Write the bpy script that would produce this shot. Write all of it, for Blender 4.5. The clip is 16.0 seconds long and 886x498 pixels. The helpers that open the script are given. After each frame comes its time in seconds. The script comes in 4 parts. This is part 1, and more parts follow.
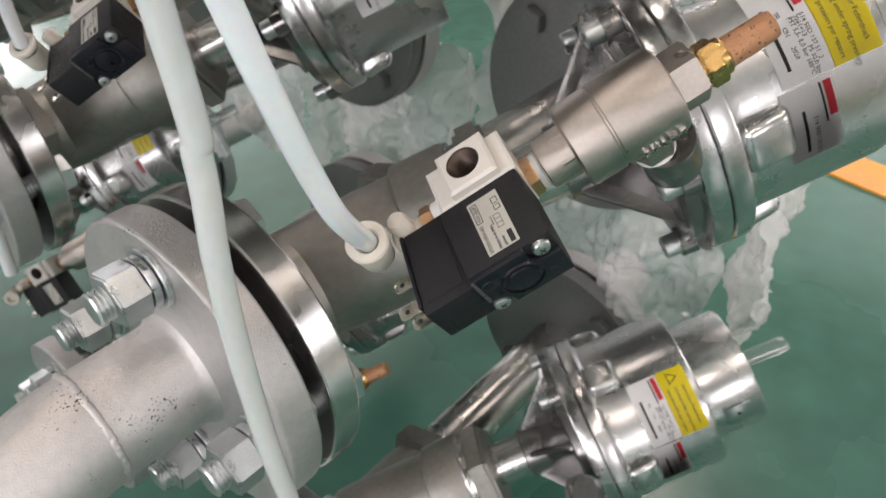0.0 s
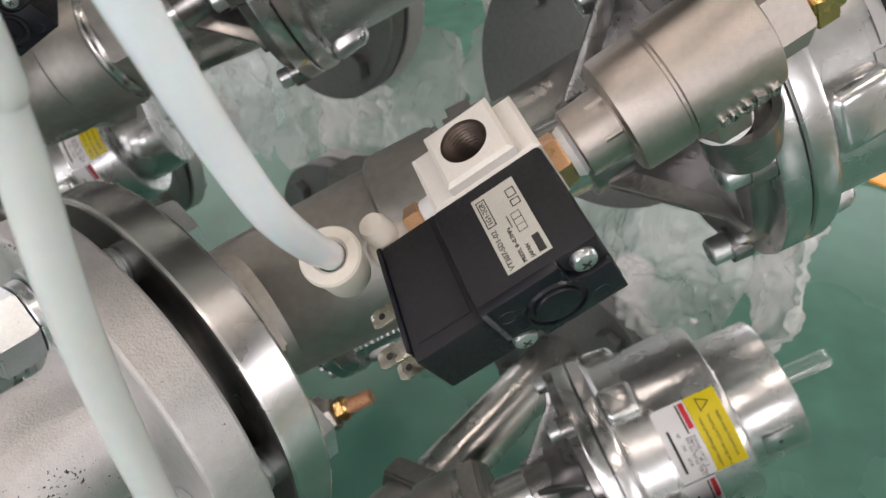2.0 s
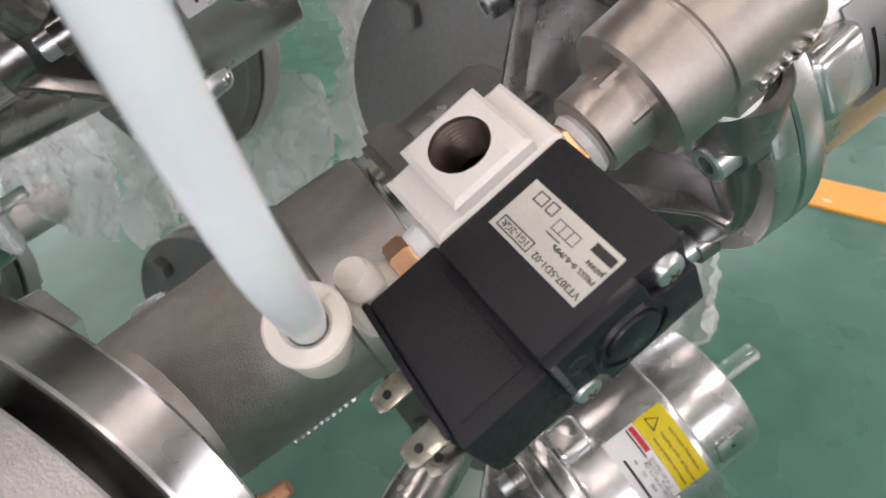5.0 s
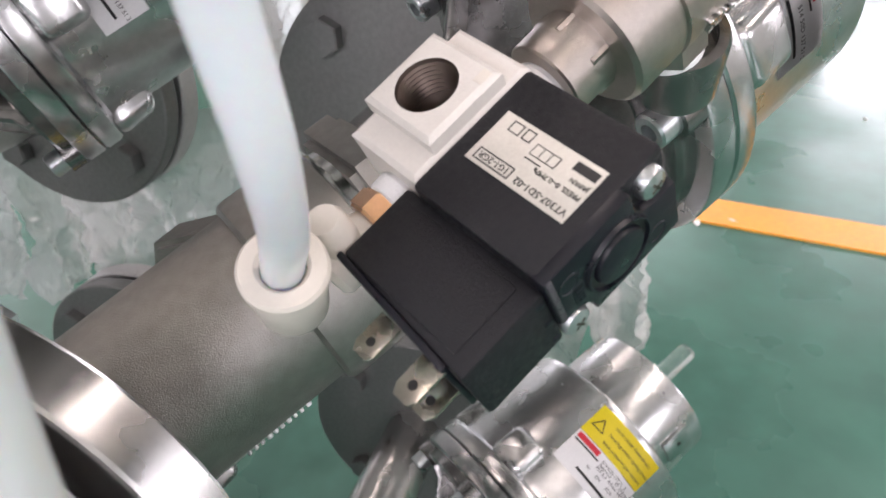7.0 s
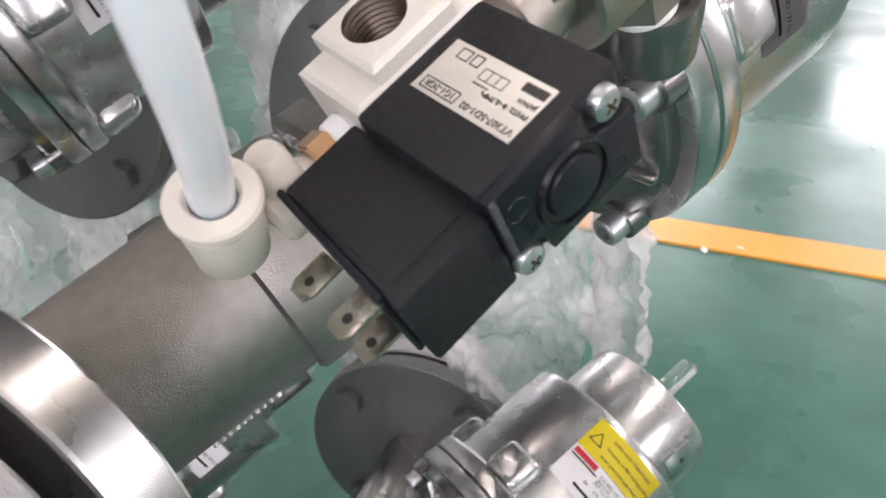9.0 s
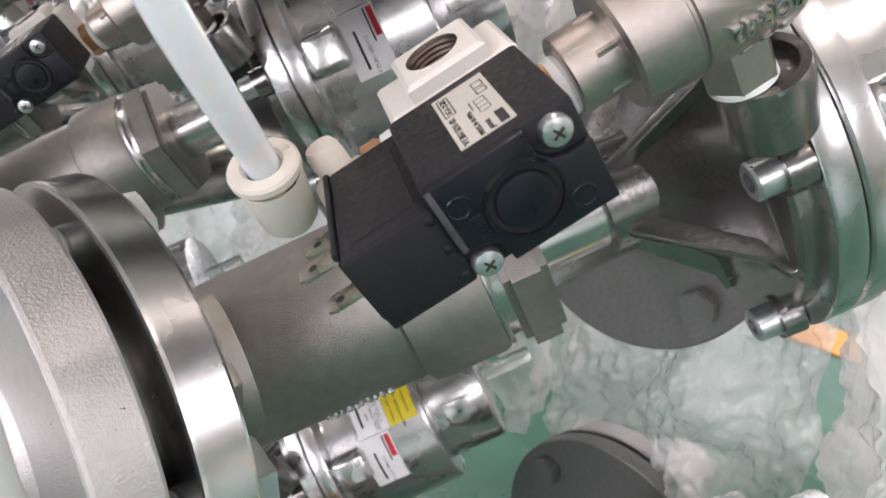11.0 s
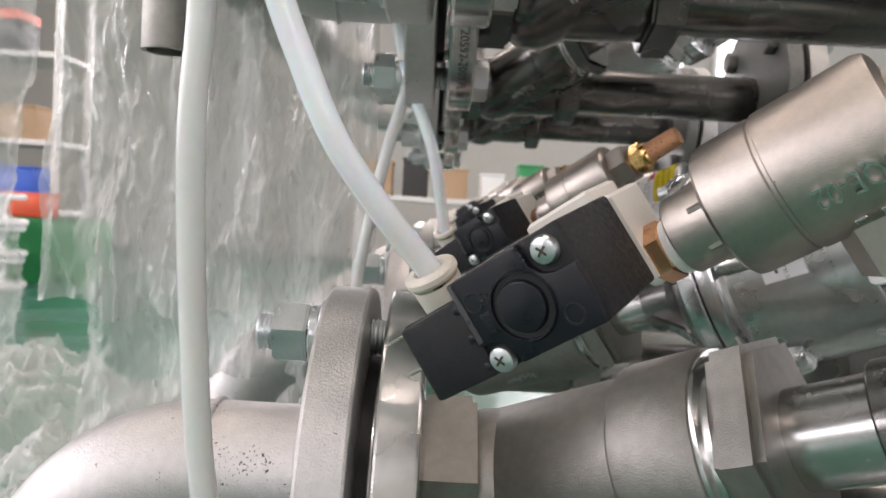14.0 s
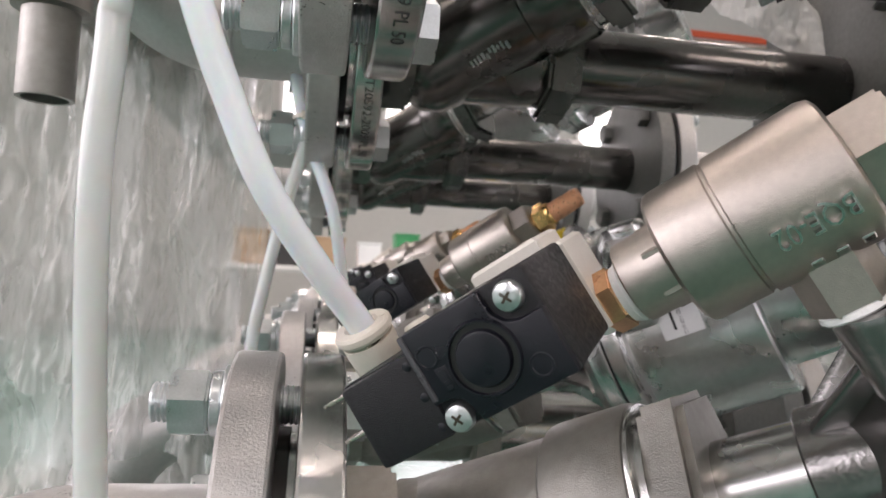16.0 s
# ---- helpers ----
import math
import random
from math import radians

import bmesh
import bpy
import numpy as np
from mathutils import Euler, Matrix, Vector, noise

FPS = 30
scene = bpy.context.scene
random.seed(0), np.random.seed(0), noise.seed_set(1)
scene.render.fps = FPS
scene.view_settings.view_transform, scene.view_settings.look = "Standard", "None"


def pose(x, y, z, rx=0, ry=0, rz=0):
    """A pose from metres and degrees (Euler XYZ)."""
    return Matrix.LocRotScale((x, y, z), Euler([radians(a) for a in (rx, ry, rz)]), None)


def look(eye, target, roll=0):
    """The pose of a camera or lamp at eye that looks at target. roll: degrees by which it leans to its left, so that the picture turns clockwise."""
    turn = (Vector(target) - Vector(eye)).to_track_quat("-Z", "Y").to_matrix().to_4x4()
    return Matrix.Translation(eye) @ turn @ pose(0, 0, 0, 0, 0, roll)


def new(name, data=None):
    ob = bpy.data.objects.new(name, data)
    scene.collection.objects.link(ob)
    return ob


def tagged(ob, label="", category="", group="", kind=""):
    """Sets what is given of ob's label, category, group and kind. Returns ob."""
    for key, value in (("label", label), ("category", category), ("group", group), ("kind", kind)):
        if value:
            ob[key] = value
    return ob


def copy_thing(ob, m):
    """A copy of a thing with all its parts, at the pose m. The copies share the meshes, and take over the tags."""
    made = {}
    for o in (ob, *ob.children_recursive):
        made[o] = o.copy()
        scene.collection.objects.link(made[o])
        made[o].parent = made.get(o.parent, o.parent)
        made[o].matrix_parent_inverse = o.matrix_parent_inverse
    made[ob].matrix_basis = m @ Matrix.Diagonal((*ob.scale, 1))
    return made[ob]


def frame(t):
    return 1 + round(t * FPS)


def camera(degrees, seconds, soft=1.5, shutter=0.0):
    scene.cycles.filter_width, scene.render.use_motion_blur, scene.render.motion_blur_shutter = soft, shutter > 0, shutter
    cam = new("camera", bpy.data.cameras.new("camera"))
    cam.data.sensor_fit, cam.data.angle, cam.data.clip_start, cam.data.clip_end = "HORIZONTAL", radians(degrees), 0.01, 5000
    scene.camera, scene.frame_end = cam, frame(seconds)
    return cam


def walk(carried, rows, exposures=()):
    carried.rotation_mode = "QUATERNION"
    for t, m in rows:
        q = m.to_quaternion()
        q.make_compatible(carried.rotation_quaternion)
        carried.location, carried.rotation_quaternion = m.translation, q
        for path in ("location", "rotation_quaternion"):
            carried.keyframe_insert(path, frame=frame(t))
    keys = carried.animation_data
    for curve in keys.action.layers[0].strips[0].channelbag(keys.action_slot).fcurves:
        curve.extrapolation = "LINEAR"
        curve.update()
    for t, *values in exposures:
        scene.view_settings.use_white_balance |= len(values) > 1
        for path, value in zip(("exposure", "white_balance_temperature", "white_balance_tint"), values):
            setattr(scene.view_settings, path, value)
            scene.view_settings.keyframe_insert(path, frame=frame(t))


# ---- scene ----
cam = camera(61.4, 16.0)
PATH = [
    (0, (-0.175, -0.113, 1.107), (1.011, 0.951, -0.101), -2.2),
    (0.5, (-0.159, -0.101, 1.098), (1.035, 0.962, -0.104), -2.3),
    (1, (-0.139, -0.093, 1.083), (1.054, 0.971, -0.12), -2.3),
    (1.5, (-0.132, -0.081, 1.077), (1.069, 0.975, -0.124), -2.3),
    (2, (-0.126, -0.066, 1.059), (1.09, 0.975, -0.14), -2.6),
    (2.5, (-0.123, -0.05, 1.055), (1.124, 0.959, -0.139), -2.8),
    (3, (-0.108, -0.047, 1.044), (1.177, 0.924, -0.143), -2.9),
    (3.5, (-0.105, -0.041, 1.035), (1.217, 0.884, -0.147), -3.1),
    (3.7, (-0.107, -0.035, 1.034), (1.24, 0.859, -0.144), -2.9),
    (5.8, (-0.118, -0.009, 1.017), (1.45, 0.658, -0.03), -3.5),
    (6, (-0.121, -0.008, 1.013), (1.466, 0.636, -0.02), -3.3),
    (6.5, (-0.124, -0.008, 1.01), (1.496, 0.588, -0.001), -3.2),
    (7, (-0.125, -0.005, 1.008), (1.515, 0.56, 0.013), -3.2),
    (7.5, (-0.126, -0.004, 0.999), (1.528, 0.544, 0.016), -3.1),
    (8, (-0.128, 0.0, 0.992), (1.535, 0.546, 0.024), -3.1),
    (8.2, (-0.124, -0.004, 0.993), (1.547, 0.535, 0.037), -3.1),
    (10.3, (-0.121, -0.046, 0.972), (1.468, 0.953, 0.281), -1.6),
    (10.5, (-0.12, -0.058, 0.977), (1.38, 1.072, 0.29), -1.7),
    (11, (-0.113, -0.084, 0.975), (1.226, 1.253, 0.328), -1.3),
    (11.5, (-0.09, -0.097, 0.957), (1.138, 1.355, 0.337), -0.7),
    (12, (-0.087, -0.1, 0.959), (0.962, 1.497, 0.368), 0.0),
    (12.5, (-0.056, -0.1, 0.943), (0.635, 1.688, 0.375), 1.4),
    (13, (-0.047, -0.121, 0.945), (0.39, 1.782, 0.51), 2.8),
    (13.5, (-0.025, -0.136, 0.949), (0.152, 1.836, 0.67), 3.1),
    (14, (-0.023, -0.166, 0.957), (-0.01, 1.831, 0.864), 3.4),
    (14.5, (-0.028, -0.166, 0.945), (-0.056, 1.834, 0.975), 3.8),
    (15, (-0.025, -0.163, 0.949), (0.052, 1.833, 1.043), 3.6),
    (15.5, (-0.037, -0.159, 0.949), (0.191, 1.825, 1.06), 3.4),
    (16, (-0.039, -0.151, 0.951), (0.295, 1.818, 1.061), 2.9),
]
walk(cam, [(t, look(eye, target, roll)) for t, eye, target, roll in PATH],
     exposures=[(0, 0.05, 6500, 13), (4, 0.14, 6450, 16), (7, 0.33, 6300, 19), (12, 0.38, 6350, 16), (13.5, 0.14, 6450, 15), (16, 0.15, 6450, 17)])
cam.data.dof.use_dof, cam.data.dof.focus_distance, cam.data.dof.aperture_fstop = True, 0.22, 28.0

# ---- world and light ----
world = bpy.data.worlds.new("world")
scene.world = world
world.use_nodes = True
wn = world.node_tree.nodes
sky = wn.new("ShaderNodeTexSky")
sky.sky_type = "NISHITA"
sky.sun_disc = False
sky.sun_elevation, sky.sun_rotation = radians(42), radians(200)
wn["Background"].inputs[1].default_value = 0.12
world.node_tree.links.new(sky.outputs[0], wn["Background"].inputs[0])


def area(name, m, sx, sy, watts, colour):
    li = bpy.data.lights.new(name, "AREA")
    li.shape, li.size, li.size_y, li.energy, li.color = "RECTANGLE", sx, sy, watts, colour
    ob = new(name, li)
    ob.matrix_world = m
    return tagged(ob, kind="structure")


# hall: windows in the wall x = -5.2 (behind the camera) and y = 7.5, tube lamps under the ceiling
for wy in (-3.0, -0.4, 2.2):
    area("window_light", look((-5.15, wy, 2.2), (0.5, wy, 1.0)), 2.0, 1.9, 74, (1.0, 0.95, 0.97))
for wx in (-1.6, 1.6, 4.6):
    area("window_light", look((wx, 7.4, 2.5), (wx * 0.6, 0, 0.9)), 1.8, 1.4, 62, (1.0, 0.95, 0.97))


for wy in (-2.6, 0.8, 4.2):
    area("window_light", look((8.9, wy, 2.3), (0.5, wy, 0.6)), 2.2, 2.4, 122, (1.0, 0.97, 1.0))
# two unseen fill lamps on the south side, added to brighten camera-facing metal
for wx in (-2.2, 2.4):
    area("window_light", look((wx, -5.9, 2.4), (wx * 0.5, 0, 1.0)), 2.0, 1.8, 80, (1.0, 0.96, 0.97))
for lx in (-2.5, 0.3, 3.1):
    for ly in (-2.2, 1.2, 4.6):
        area("ceiling_light", Matrix.Translation((lx, ly, 4.6)), 1.5, 0.25, 31, (1.0, 0.86, 0.76))


# ---- materials ----
def mat(name, colour, rough=0.5, metal=0.0, var=0.12, scale=60.0, bump=0.0, bscale=400.0, spec=0.5, pits=None, **extra):
    """Principled surface with colour and roughness variation at two scales, and fine relief."""
    m = bpy.data.materials.new(name)
    m.use_nodes = True
    nt = m.node_tree
    b = nt.nodes["Principled BSDF"]
    tc = nt.nodes.new("ShaderNodeTexCoord")
    n1 = nt.nodes.new("ShaderNodeTexNoise")
    n1.inputs["Scale"].default_value, n1.inputs["Detail"].default_value = scale, 5
    n2 = nt.nodes.new("ShaderNodeTexNoise")
    n2.inputs["Scale"].default_value, n2.inputs["Detail"].default_value = scale * 9, 3
    for n in (n1, n2):
        nt.links.new(tc.outputs["Object"], n.inputs["Vector"])
    mix = nt.nodes.new("ShaderNodeMath")
    mix.operation = "ADD"
    nt.links.new(n1.outputs[0], mix.inputs[0])
    nt.links.new(n2.outputs[0], mix.inputs[1])
    ramp = nt.nodes.new("ShaderNodeMapRange")
    ramp.inputs["From Min"].default_value, ramp.inputs["From Max"].default_value = 0.6, 1.4
    ramp.inputs["To Min"].default_value, ramp.inputs["To Max"].default_value = 1 - var, 1 + var
    nt.links.new(mix.outputs[0], ramp.inputs["Value"])
    mul = nt.nodes.new("ShaderNodeVectorMath")
    mul.operation = "SCALE"
    mul.inputs[0].default_value = colour
    nt.links.new(ramp.outputs[0], mul.inputs["Scale"])
    if pits:   # small rust pits, gathered in patches
        vo = nt.nodes.new("ShaderNodeTexNoise")
        vo.inputs["Scale"].default_value, vo.inputs["Detail"].default_value = 850, 2
        pa = nt.nodes.new("ShaderNodeTexNoise")
        pa.inputs["Scale"].default_value = 38
        nt.links.new(tc.outputs["Object"], vo.inputs["Vector"])
        nt.links.new(tc.outputs["Object"], pa.inputs["Vector"])
        both = nt.nodes.new("ShaderNodeMath")
        both.operation = "MULTIPLY"
        nt.links.new(vo.outputs[0], both.inputs[0])
        nt.links.new(pa.outputs[0], both.inputs[1])
        cut = nt.nodes.new("ShaderNodeMapRange")
        cut.inputs["From Min"].default_value, cut.inputs["From Max"].default_value = 0.425, 0.45
        nt.links.new(both.outputs[0], cut.inputs["Value"])
        px = nt.nodes.new("ShaderNodeMix")
        px.data_type = "RGBA"
        for sock in px.inputs:
            if sock.identifier == "A_Color":
                nt.links.new(mul.outputs[0], sock)
            if sock.identifier == "B_Color":
                sock.default_value = (*pits, 1)
        nt.links.new(cut.outputs[0], px.inputs[0])
        for sock in px.outputs:
            if sock.identifier == "Result_Color":
                nt.links.new(sock, b.inputs["Base Color"])
    else:
        nt.links.new(mul.outputs[0], b.inputs["Base Color"])
    rr = nt.nodes.new("ShaderNodeMapRange")
    rr.inputs["From Min"].default_value, rr.inputs["From Max"].default_value = 0.3, 0.7
    rr.inputs["To Min"].default_value, rr.inputs["To Max"].default_value = max(rough * (1 - 2 * var), 0.02), min(rough * (1 + 2 * var), 1)
    nt.links.new(n1.outputs[0], rr.inputs["Value"])
    nt.links.new(rr.outputs[0], b.inputs["Roughness"])
    b.inputs["Metallic"].default_value = metal
    b.inputs["Specular IOR Level"].default_value = spec
    if bump:
        n3 = nt.nodes.new("ShaderNodeTexNoise")
        n3.inputs["Scale"].default_value, n3.inputs["Detail"].default_value = bscale, 4
        nt.links.new(tc.outputs["Object"], n3.inputs["Vector"])
        bp = nt.nodes.new("ShaderNodeBump")
        bp.inputs["Strength"].default_value, bp.inputs["Distance"].default_value = bump, 0.0006
        nt.links.new(n3.outputs[0], bp.inputs["Height"])
        nt.links.new(bp.outputs[0], b.inputs["Normal"])
    for key, value in extra.items():
        b.inputs[key.replace("_", " ")].default_value = value
    return m


CAST = mat("cast_steel", (0.30, 0.29, 0.27), 0.42, 0.88, 0.16, 22, 0.35, 1800)
BLAST = mat("blasted_steel", (0.54, 0.53, 0.525), 0.44, 0.78, 0.10, 30, 0.55, 1100, pits=(0.06, 0.055, 0.05))
TURNED = mat("turned_steel", (0.56, 0.555, 0.545), 0.23, 1.0, 0.12, 25)
PIPE = mat("drawn_steel_pipe", (0.46, 0.45, 0.43), 0.26, 1.0, 0.12, 30)
ZINC = mat("zinc_plating", (0.58, 0.61, 0.62), 0.33, 0.95, 0.12, 120, 0.1, 700)
ALU = mat("die_cast_aluminium", (0.56, 0.565, 0.565), 0.27, 1.0, 0.12, 25, 0.10, 300)
ALU_DARK = mat("dark_cast_yoke", (0.25, 0.245, 0.24), 0.22, 0.9, 0.18, 30, 0.25, 420)
NICKEL = mat("nickel_plating", (0.43, 0.395, 0.36), 0.33, 1.0, 0.10, 60, 0.22, 3200)
# darker tone of the cast and pipe steel, for upper parts shaded from below
SHADED_STEEL = mat("shaded_steel", (0.13, 0.125, 0.12), 0.24, 1.0, 0.15, 30, 0.1, 700)
BRASS = mat("brass", (0.62, 0.40, 0.16), 0.25, 1.0, 0.12, 120, 0.1, 700)
COPPER = mat("copper_brass", (0.60, 0.36, 0.20), 0.32, 1.0, 0.12, 120, 0.1, 700)
BRONZE = mat("sintered_bronze", (0.55, 0.30, 0.17), 0.5, 0.8, 0.35, 500, 1.0, 2600)
BLACK = mat("black_plastic", (0.010, 0.010, 0.0125), 0.46, 0.0, 0.16, 700, 0.5, 3800, spec=0.36)
BLACK_SMOOTH = mat("smooth_black_plastic", (0.006, 0.0065, 0.011), 0.36, 0.0, 0.25, 120, 0.1, 1500, spec=0.4)
WORN = mat("worn_black_plastic", (0.055, 0.056, 0.062), 0.5, 0.0, 0.4, 500, 0.5, 2600)
WHITE = mat("white_paint", (0.68, 0.65, 0.60), 0.38, 0.0, 0.05, 120, 0.25, 1600)
IVORY = mat("ivory_plastic", (0.70, 0.655, 0.58), 0.35, 0.0, 0.04, 90, 0.05, 900)
LABEL = mat("silver_label", (0.52, 0.51, 0.46), 0.35, 0.2, 0.08, 150)
PAPER = mat("white_label", (0.80, 0.80, 0.80), 0.4, 0.0, 0.04, 80)
YELLOW = mat("yellow_label", (0.75, 0.62, 0.01), 0.4, 0.0, 0.04, 80)
INK = mat("black_ink", (0.02, 0.02, 0.02), 0.5)
RED = mat("red_ink", (0.60, 0.03, 0.05), 0.5)
TAPE = mat("thread_tape", (0.85, 0.85, 0.84), 0.5, 0.0, 0.05, 200, 0.5, 1200)
RUBBER = mat("black_gasket", (0.012, 0.012, 0.012), 0.45)
TIN = mat("tinned_brass", (0.44, 0.41, 0.35), 0.28, 1.0, 0.1, 150)
HOSE = mat("hose_nylon", (0.84, 0.87, 0.92), 0.25, 0.0, 0.02, 30, Subsurface_Weight=0.25)
HOSE2 = mat("clear_hose_nylon", (0.80, 0.84, 0.83), 0.20, 0.0, 0.03, 30, Subsurface_Weight=0.15, Transmission_Weight=0.30)
GREY_WALL = mat("wall_paint", (0.56, 0.54, 0.51), 0.7, 0.0, 0.05, 2)
SHELF = mat("shelf_paint", (0.70, 0.68, 0.66), 0.5, 0.0, 0.05, 8)
BLUE = mat("blue_plastic", (0.02, 0.10, 0.55), 0.4)
ORANGE = mat("orange_plastic", (0.75, 0.12, 0.05), 0.4)
GREEN_BOX = mat("green_plastic", (0.02, 0.25, 0.08), 0.4)
CARD = mat("cardboard", (0.42, 0.29, 0.18), 0.8)
FLANGE_DARK = mat("dull_flange_steel", (0.22, 0.22, 0.215), 0.5, 0.8, 0.15, 30, 0.3, 700)
DARK_BORE = mat("threaded_bore", (0.11, 0.085, 0.07), 0.4, 0.9)
BORE_AIR = mat("hose_inside", (0.70, 0.73, 0.74), 0.5)
# tone of the rim letters: the shade in stamped strokes, put into the colour
STAMP = mat("stamped_shadow", (0.12, 0.12, 0.12), 0.5, 0.8)
DARK = mat("dark_parts", (0.03, 0.03, 0.03), 0.5)


def floor_material():
    m = mat("green_epoxy", (0.044, 0.138, 0.102), 0.27, 0.0, 0.28, 1.8, 0.10, 10, spec=0.6)
    return m


FLOOR = floor_material()
STRIPE = mat("floor_stripe_paint", (0.80, 0.33, 0.02), 0.4, 0.0, 0.12, 12)


def film(name, clear, rough, tint):
    m = bpy.data.materials.new(name)
    m.use_nodes = True
    nt = m.node_tree
    out = nt.nodes["Material Output"]
    b = nt.nodes["Principled BSDF"]
    b.inputs["Base Color"].default_value = (*tint, 1)
    b.inputs["Roughness"].default_value = rough
    tr = nt.nodes.new("ShaderNodeBsdfTransparent")
    mx = nt.nodes.new("ShaderNodeMixShader")
    mx.inputs[0].default_value = 1 - clear
    nt.links.new(tr.outputs[0], mx.inputs[1])
    nt.links.new(b.outputs[0], mx.inputs[2])
    nt.links.new(mx.outputs[0], out.inputs[0])
    tc = nt.nodes.new("ShaderNodeTexCoord")
    n = nt.nodes.new("ShaderNodeTexNoise")
    n.inputs["Scale"].default_value, n.inputs["Detail"].default_value = 42, 4
    b.inputs["Specular IOR Level"].default_value = 0.9
    bp = nt.nodes.new("ShaderNodeBump")
    bp.inputs["Strength"].default_value, bp.inputs["Distance"].default_value = 1.0, 0.016
    mp = nt.nodes.new("ShaderNodeMapping")
    mp.inputs["Scale"].default_value = (1.0, 1.0, 0.30)
    nt.links.new(tc.outputs["Object"], mp.inputs["Vector"])
    nt.links.new(mp.outputs[0], n.inputs["Vector"])
    nt.links.new(n.outputs[0], bp.inputs["Height"])
    nt.links.new(bp.outputs[0], b.inputs["Normal"])
    return m


FILM_WHITE = film("milky_wrap", 0.15, 0.3, (0.80, 0.80, 0.78))
FILM = film("clear_wrap", 0.62, 0.05, (0.74, 0.76, 0.74))
BAG_FILM = film("bag_film", 0.44, 0.08, (0.80, 0.81, 0.79))
GLASS = mat("clear_plastic_tube", (0.9, 0.93, 0.92), 0.05, 0.0, 0.0, 40, Transmission_Weight=0.95)


# ---- mesh helpers ----
def smooth(bm, angle=35):
    bm.normal_update()
    for f in bm.faces:
        f.smooth = True
    for e in bm.edges:
        if len(e.link_faces) == 2 and e.calc_face_angle(0) > radians(angle):
            e.smooth = False


def part(name, bm, material, parent=None, label="", sharp=35):
    smooth(bm, sharp)
    me = bpy.data.meshes.new(name)
    bm.to_mesh(me)
    bm.free()
    me.materials.append(material)
    ob = new(name, me)
    if parent is not None:
        ob.parent = parent
    return tagged(ob, label)


def empty(name, m, label, category, group="", kind=""):
    ob = new(name)
    ob.empty_display_size = 0.02
    ob.matrix_world = m
    return tagged(ob, label, category, group, kind)


def lathe(profile, seg=48, m=None, bm=None):
    """Turned body round z from (radius, height) pairs; a radius of 0 closes an end."""
    bm = bm or bmesh.new()
    rings = []
    for r, z in profile:
        if r <= 1e-7:
            rings.append([bm.verts.new((0, 0, z))])
        else:
            rings.append([bm.verts.new((r * math.cos(2 * math.pi * i / seg), r * math.sin(2 * math.pi * i / seg), z)) for i in range(seg)])
    made = [v for r in rings for v in r]
    for a, b in zip(rings[:-1], rings[1:]):
        for i in range(seg):
            j = (i + 1) % seg
            if len(a) == 1 and len(b) == 1:
                continue
            if len(a) == 1:
                bm.faces.new((a[0], b[j], b[i]))
            elif len(b) == 1:
                bm.faces.new((a[i], a[j], b[0]))
            else:
                bm.faces.new((a[i], a[j], b[j], b[i]))
    if m is not None:
        bmesh.ops.transform(bm, matrix=m, verts=made)
    bmesh.ops.recalc_face_normals(bm, faces=bm.faces)
    return bm


def box(x0, x1, y0, y1, z0, z1, bevel=0.0, seg=2, bm=None, m=None):
    bm = bm or bmesh.new()
    made = bmesh.ops.create_cube(bm, size=1)["verts"]
    mm = Matrix.Translation(((x0 + x1) / 2, (y0 + y1) / 2, (z0 + z1) / 2)) @ Matrix.Diagonal((x1 - x0, y1 - y0, z1 - z0, 1))
    bmesh.ops.transform(bm, matrix=mm, verts=made)
    if bevel:
        edges = list({e for v in made for e in v.link_edges})
        made = list({v for f in bmesh.ops.bevel(bm, geom=edges, offset=bevel, segments=seg, affect="EDGES", profile=0.5)["faces"] for v in f.verts})
    if m is not None:
        bmesh.ops.transform(bm, matrix=m, verts=bm.verts)
    return bm


def prism(outline, z0, z1, bevel=0.0, bm=None, m=None, seg=2):
    """Upright body over an outline of (x, y) points."""
    own = bmesh.new()
    lo = [own.verts.new((x, y, z0)) for x, y in outline]
    hi = [own.verts.new((x, y, z1)) for x, y in outline]
    n = len(outline)
    own.faces.new(lo[::-1])
    own.faces.new(hi)
    for i in range(n):
        j = (i + 1) % n
        own.faces.new((lo[i], lo[j], hi[j], hi[i]))
    bmesh.ops.recalc_face_normals(own, faces=own.faces)
    if bevel:
        bmesh.ops.bevel(own, geom=own.edges[:], offset=bevel, segments=seg, affect="EDGES", profile=0.5)
    if m is not None:
        bmesh.ops.transform(own, matrix=m, verts=own.verts)
    if bm is None:
        return own
    join(bm, own)
    return bm


def join(bm, other):
    me = bpy.data.meshes.new("join")
    other.to_mesh(me)
    other.free()
    bm.from_mesh(me)
    bpy.data.meshes.remove(me)
    return bm


def hexagon(across, n=6, turn=0.0):
    r = across / 2 / math.cos(math.pi / n)
    return [(r * math.cos(2 * math.pi * i / n + turn), r * math.sin(2 * math.pi * i / n + turn)) for i in range(n)]


def hexnut(across, z0, z1, hole=0.0, m=None, cham=0.12, turn=0.0):
    """Six-sided nut with corners turned down at both ends."""
    bm = prism(hexagon(across, 6, turn), z0, z1)
    cut = across * cham
    h = z1 - z0
    bmesh.ops.bevel(bm, geom=[e for e in bm.edges if abs(e.verts[0].co.z - e.verts[1].co.z) < 1e-9], offset=min(cut * 0.35, h * 0.2), segments=2, affect="EDGES")
    if m is not None:
        bmesh.ops.transform(bm, matrix=m, verts=bm.verts)
    return bm


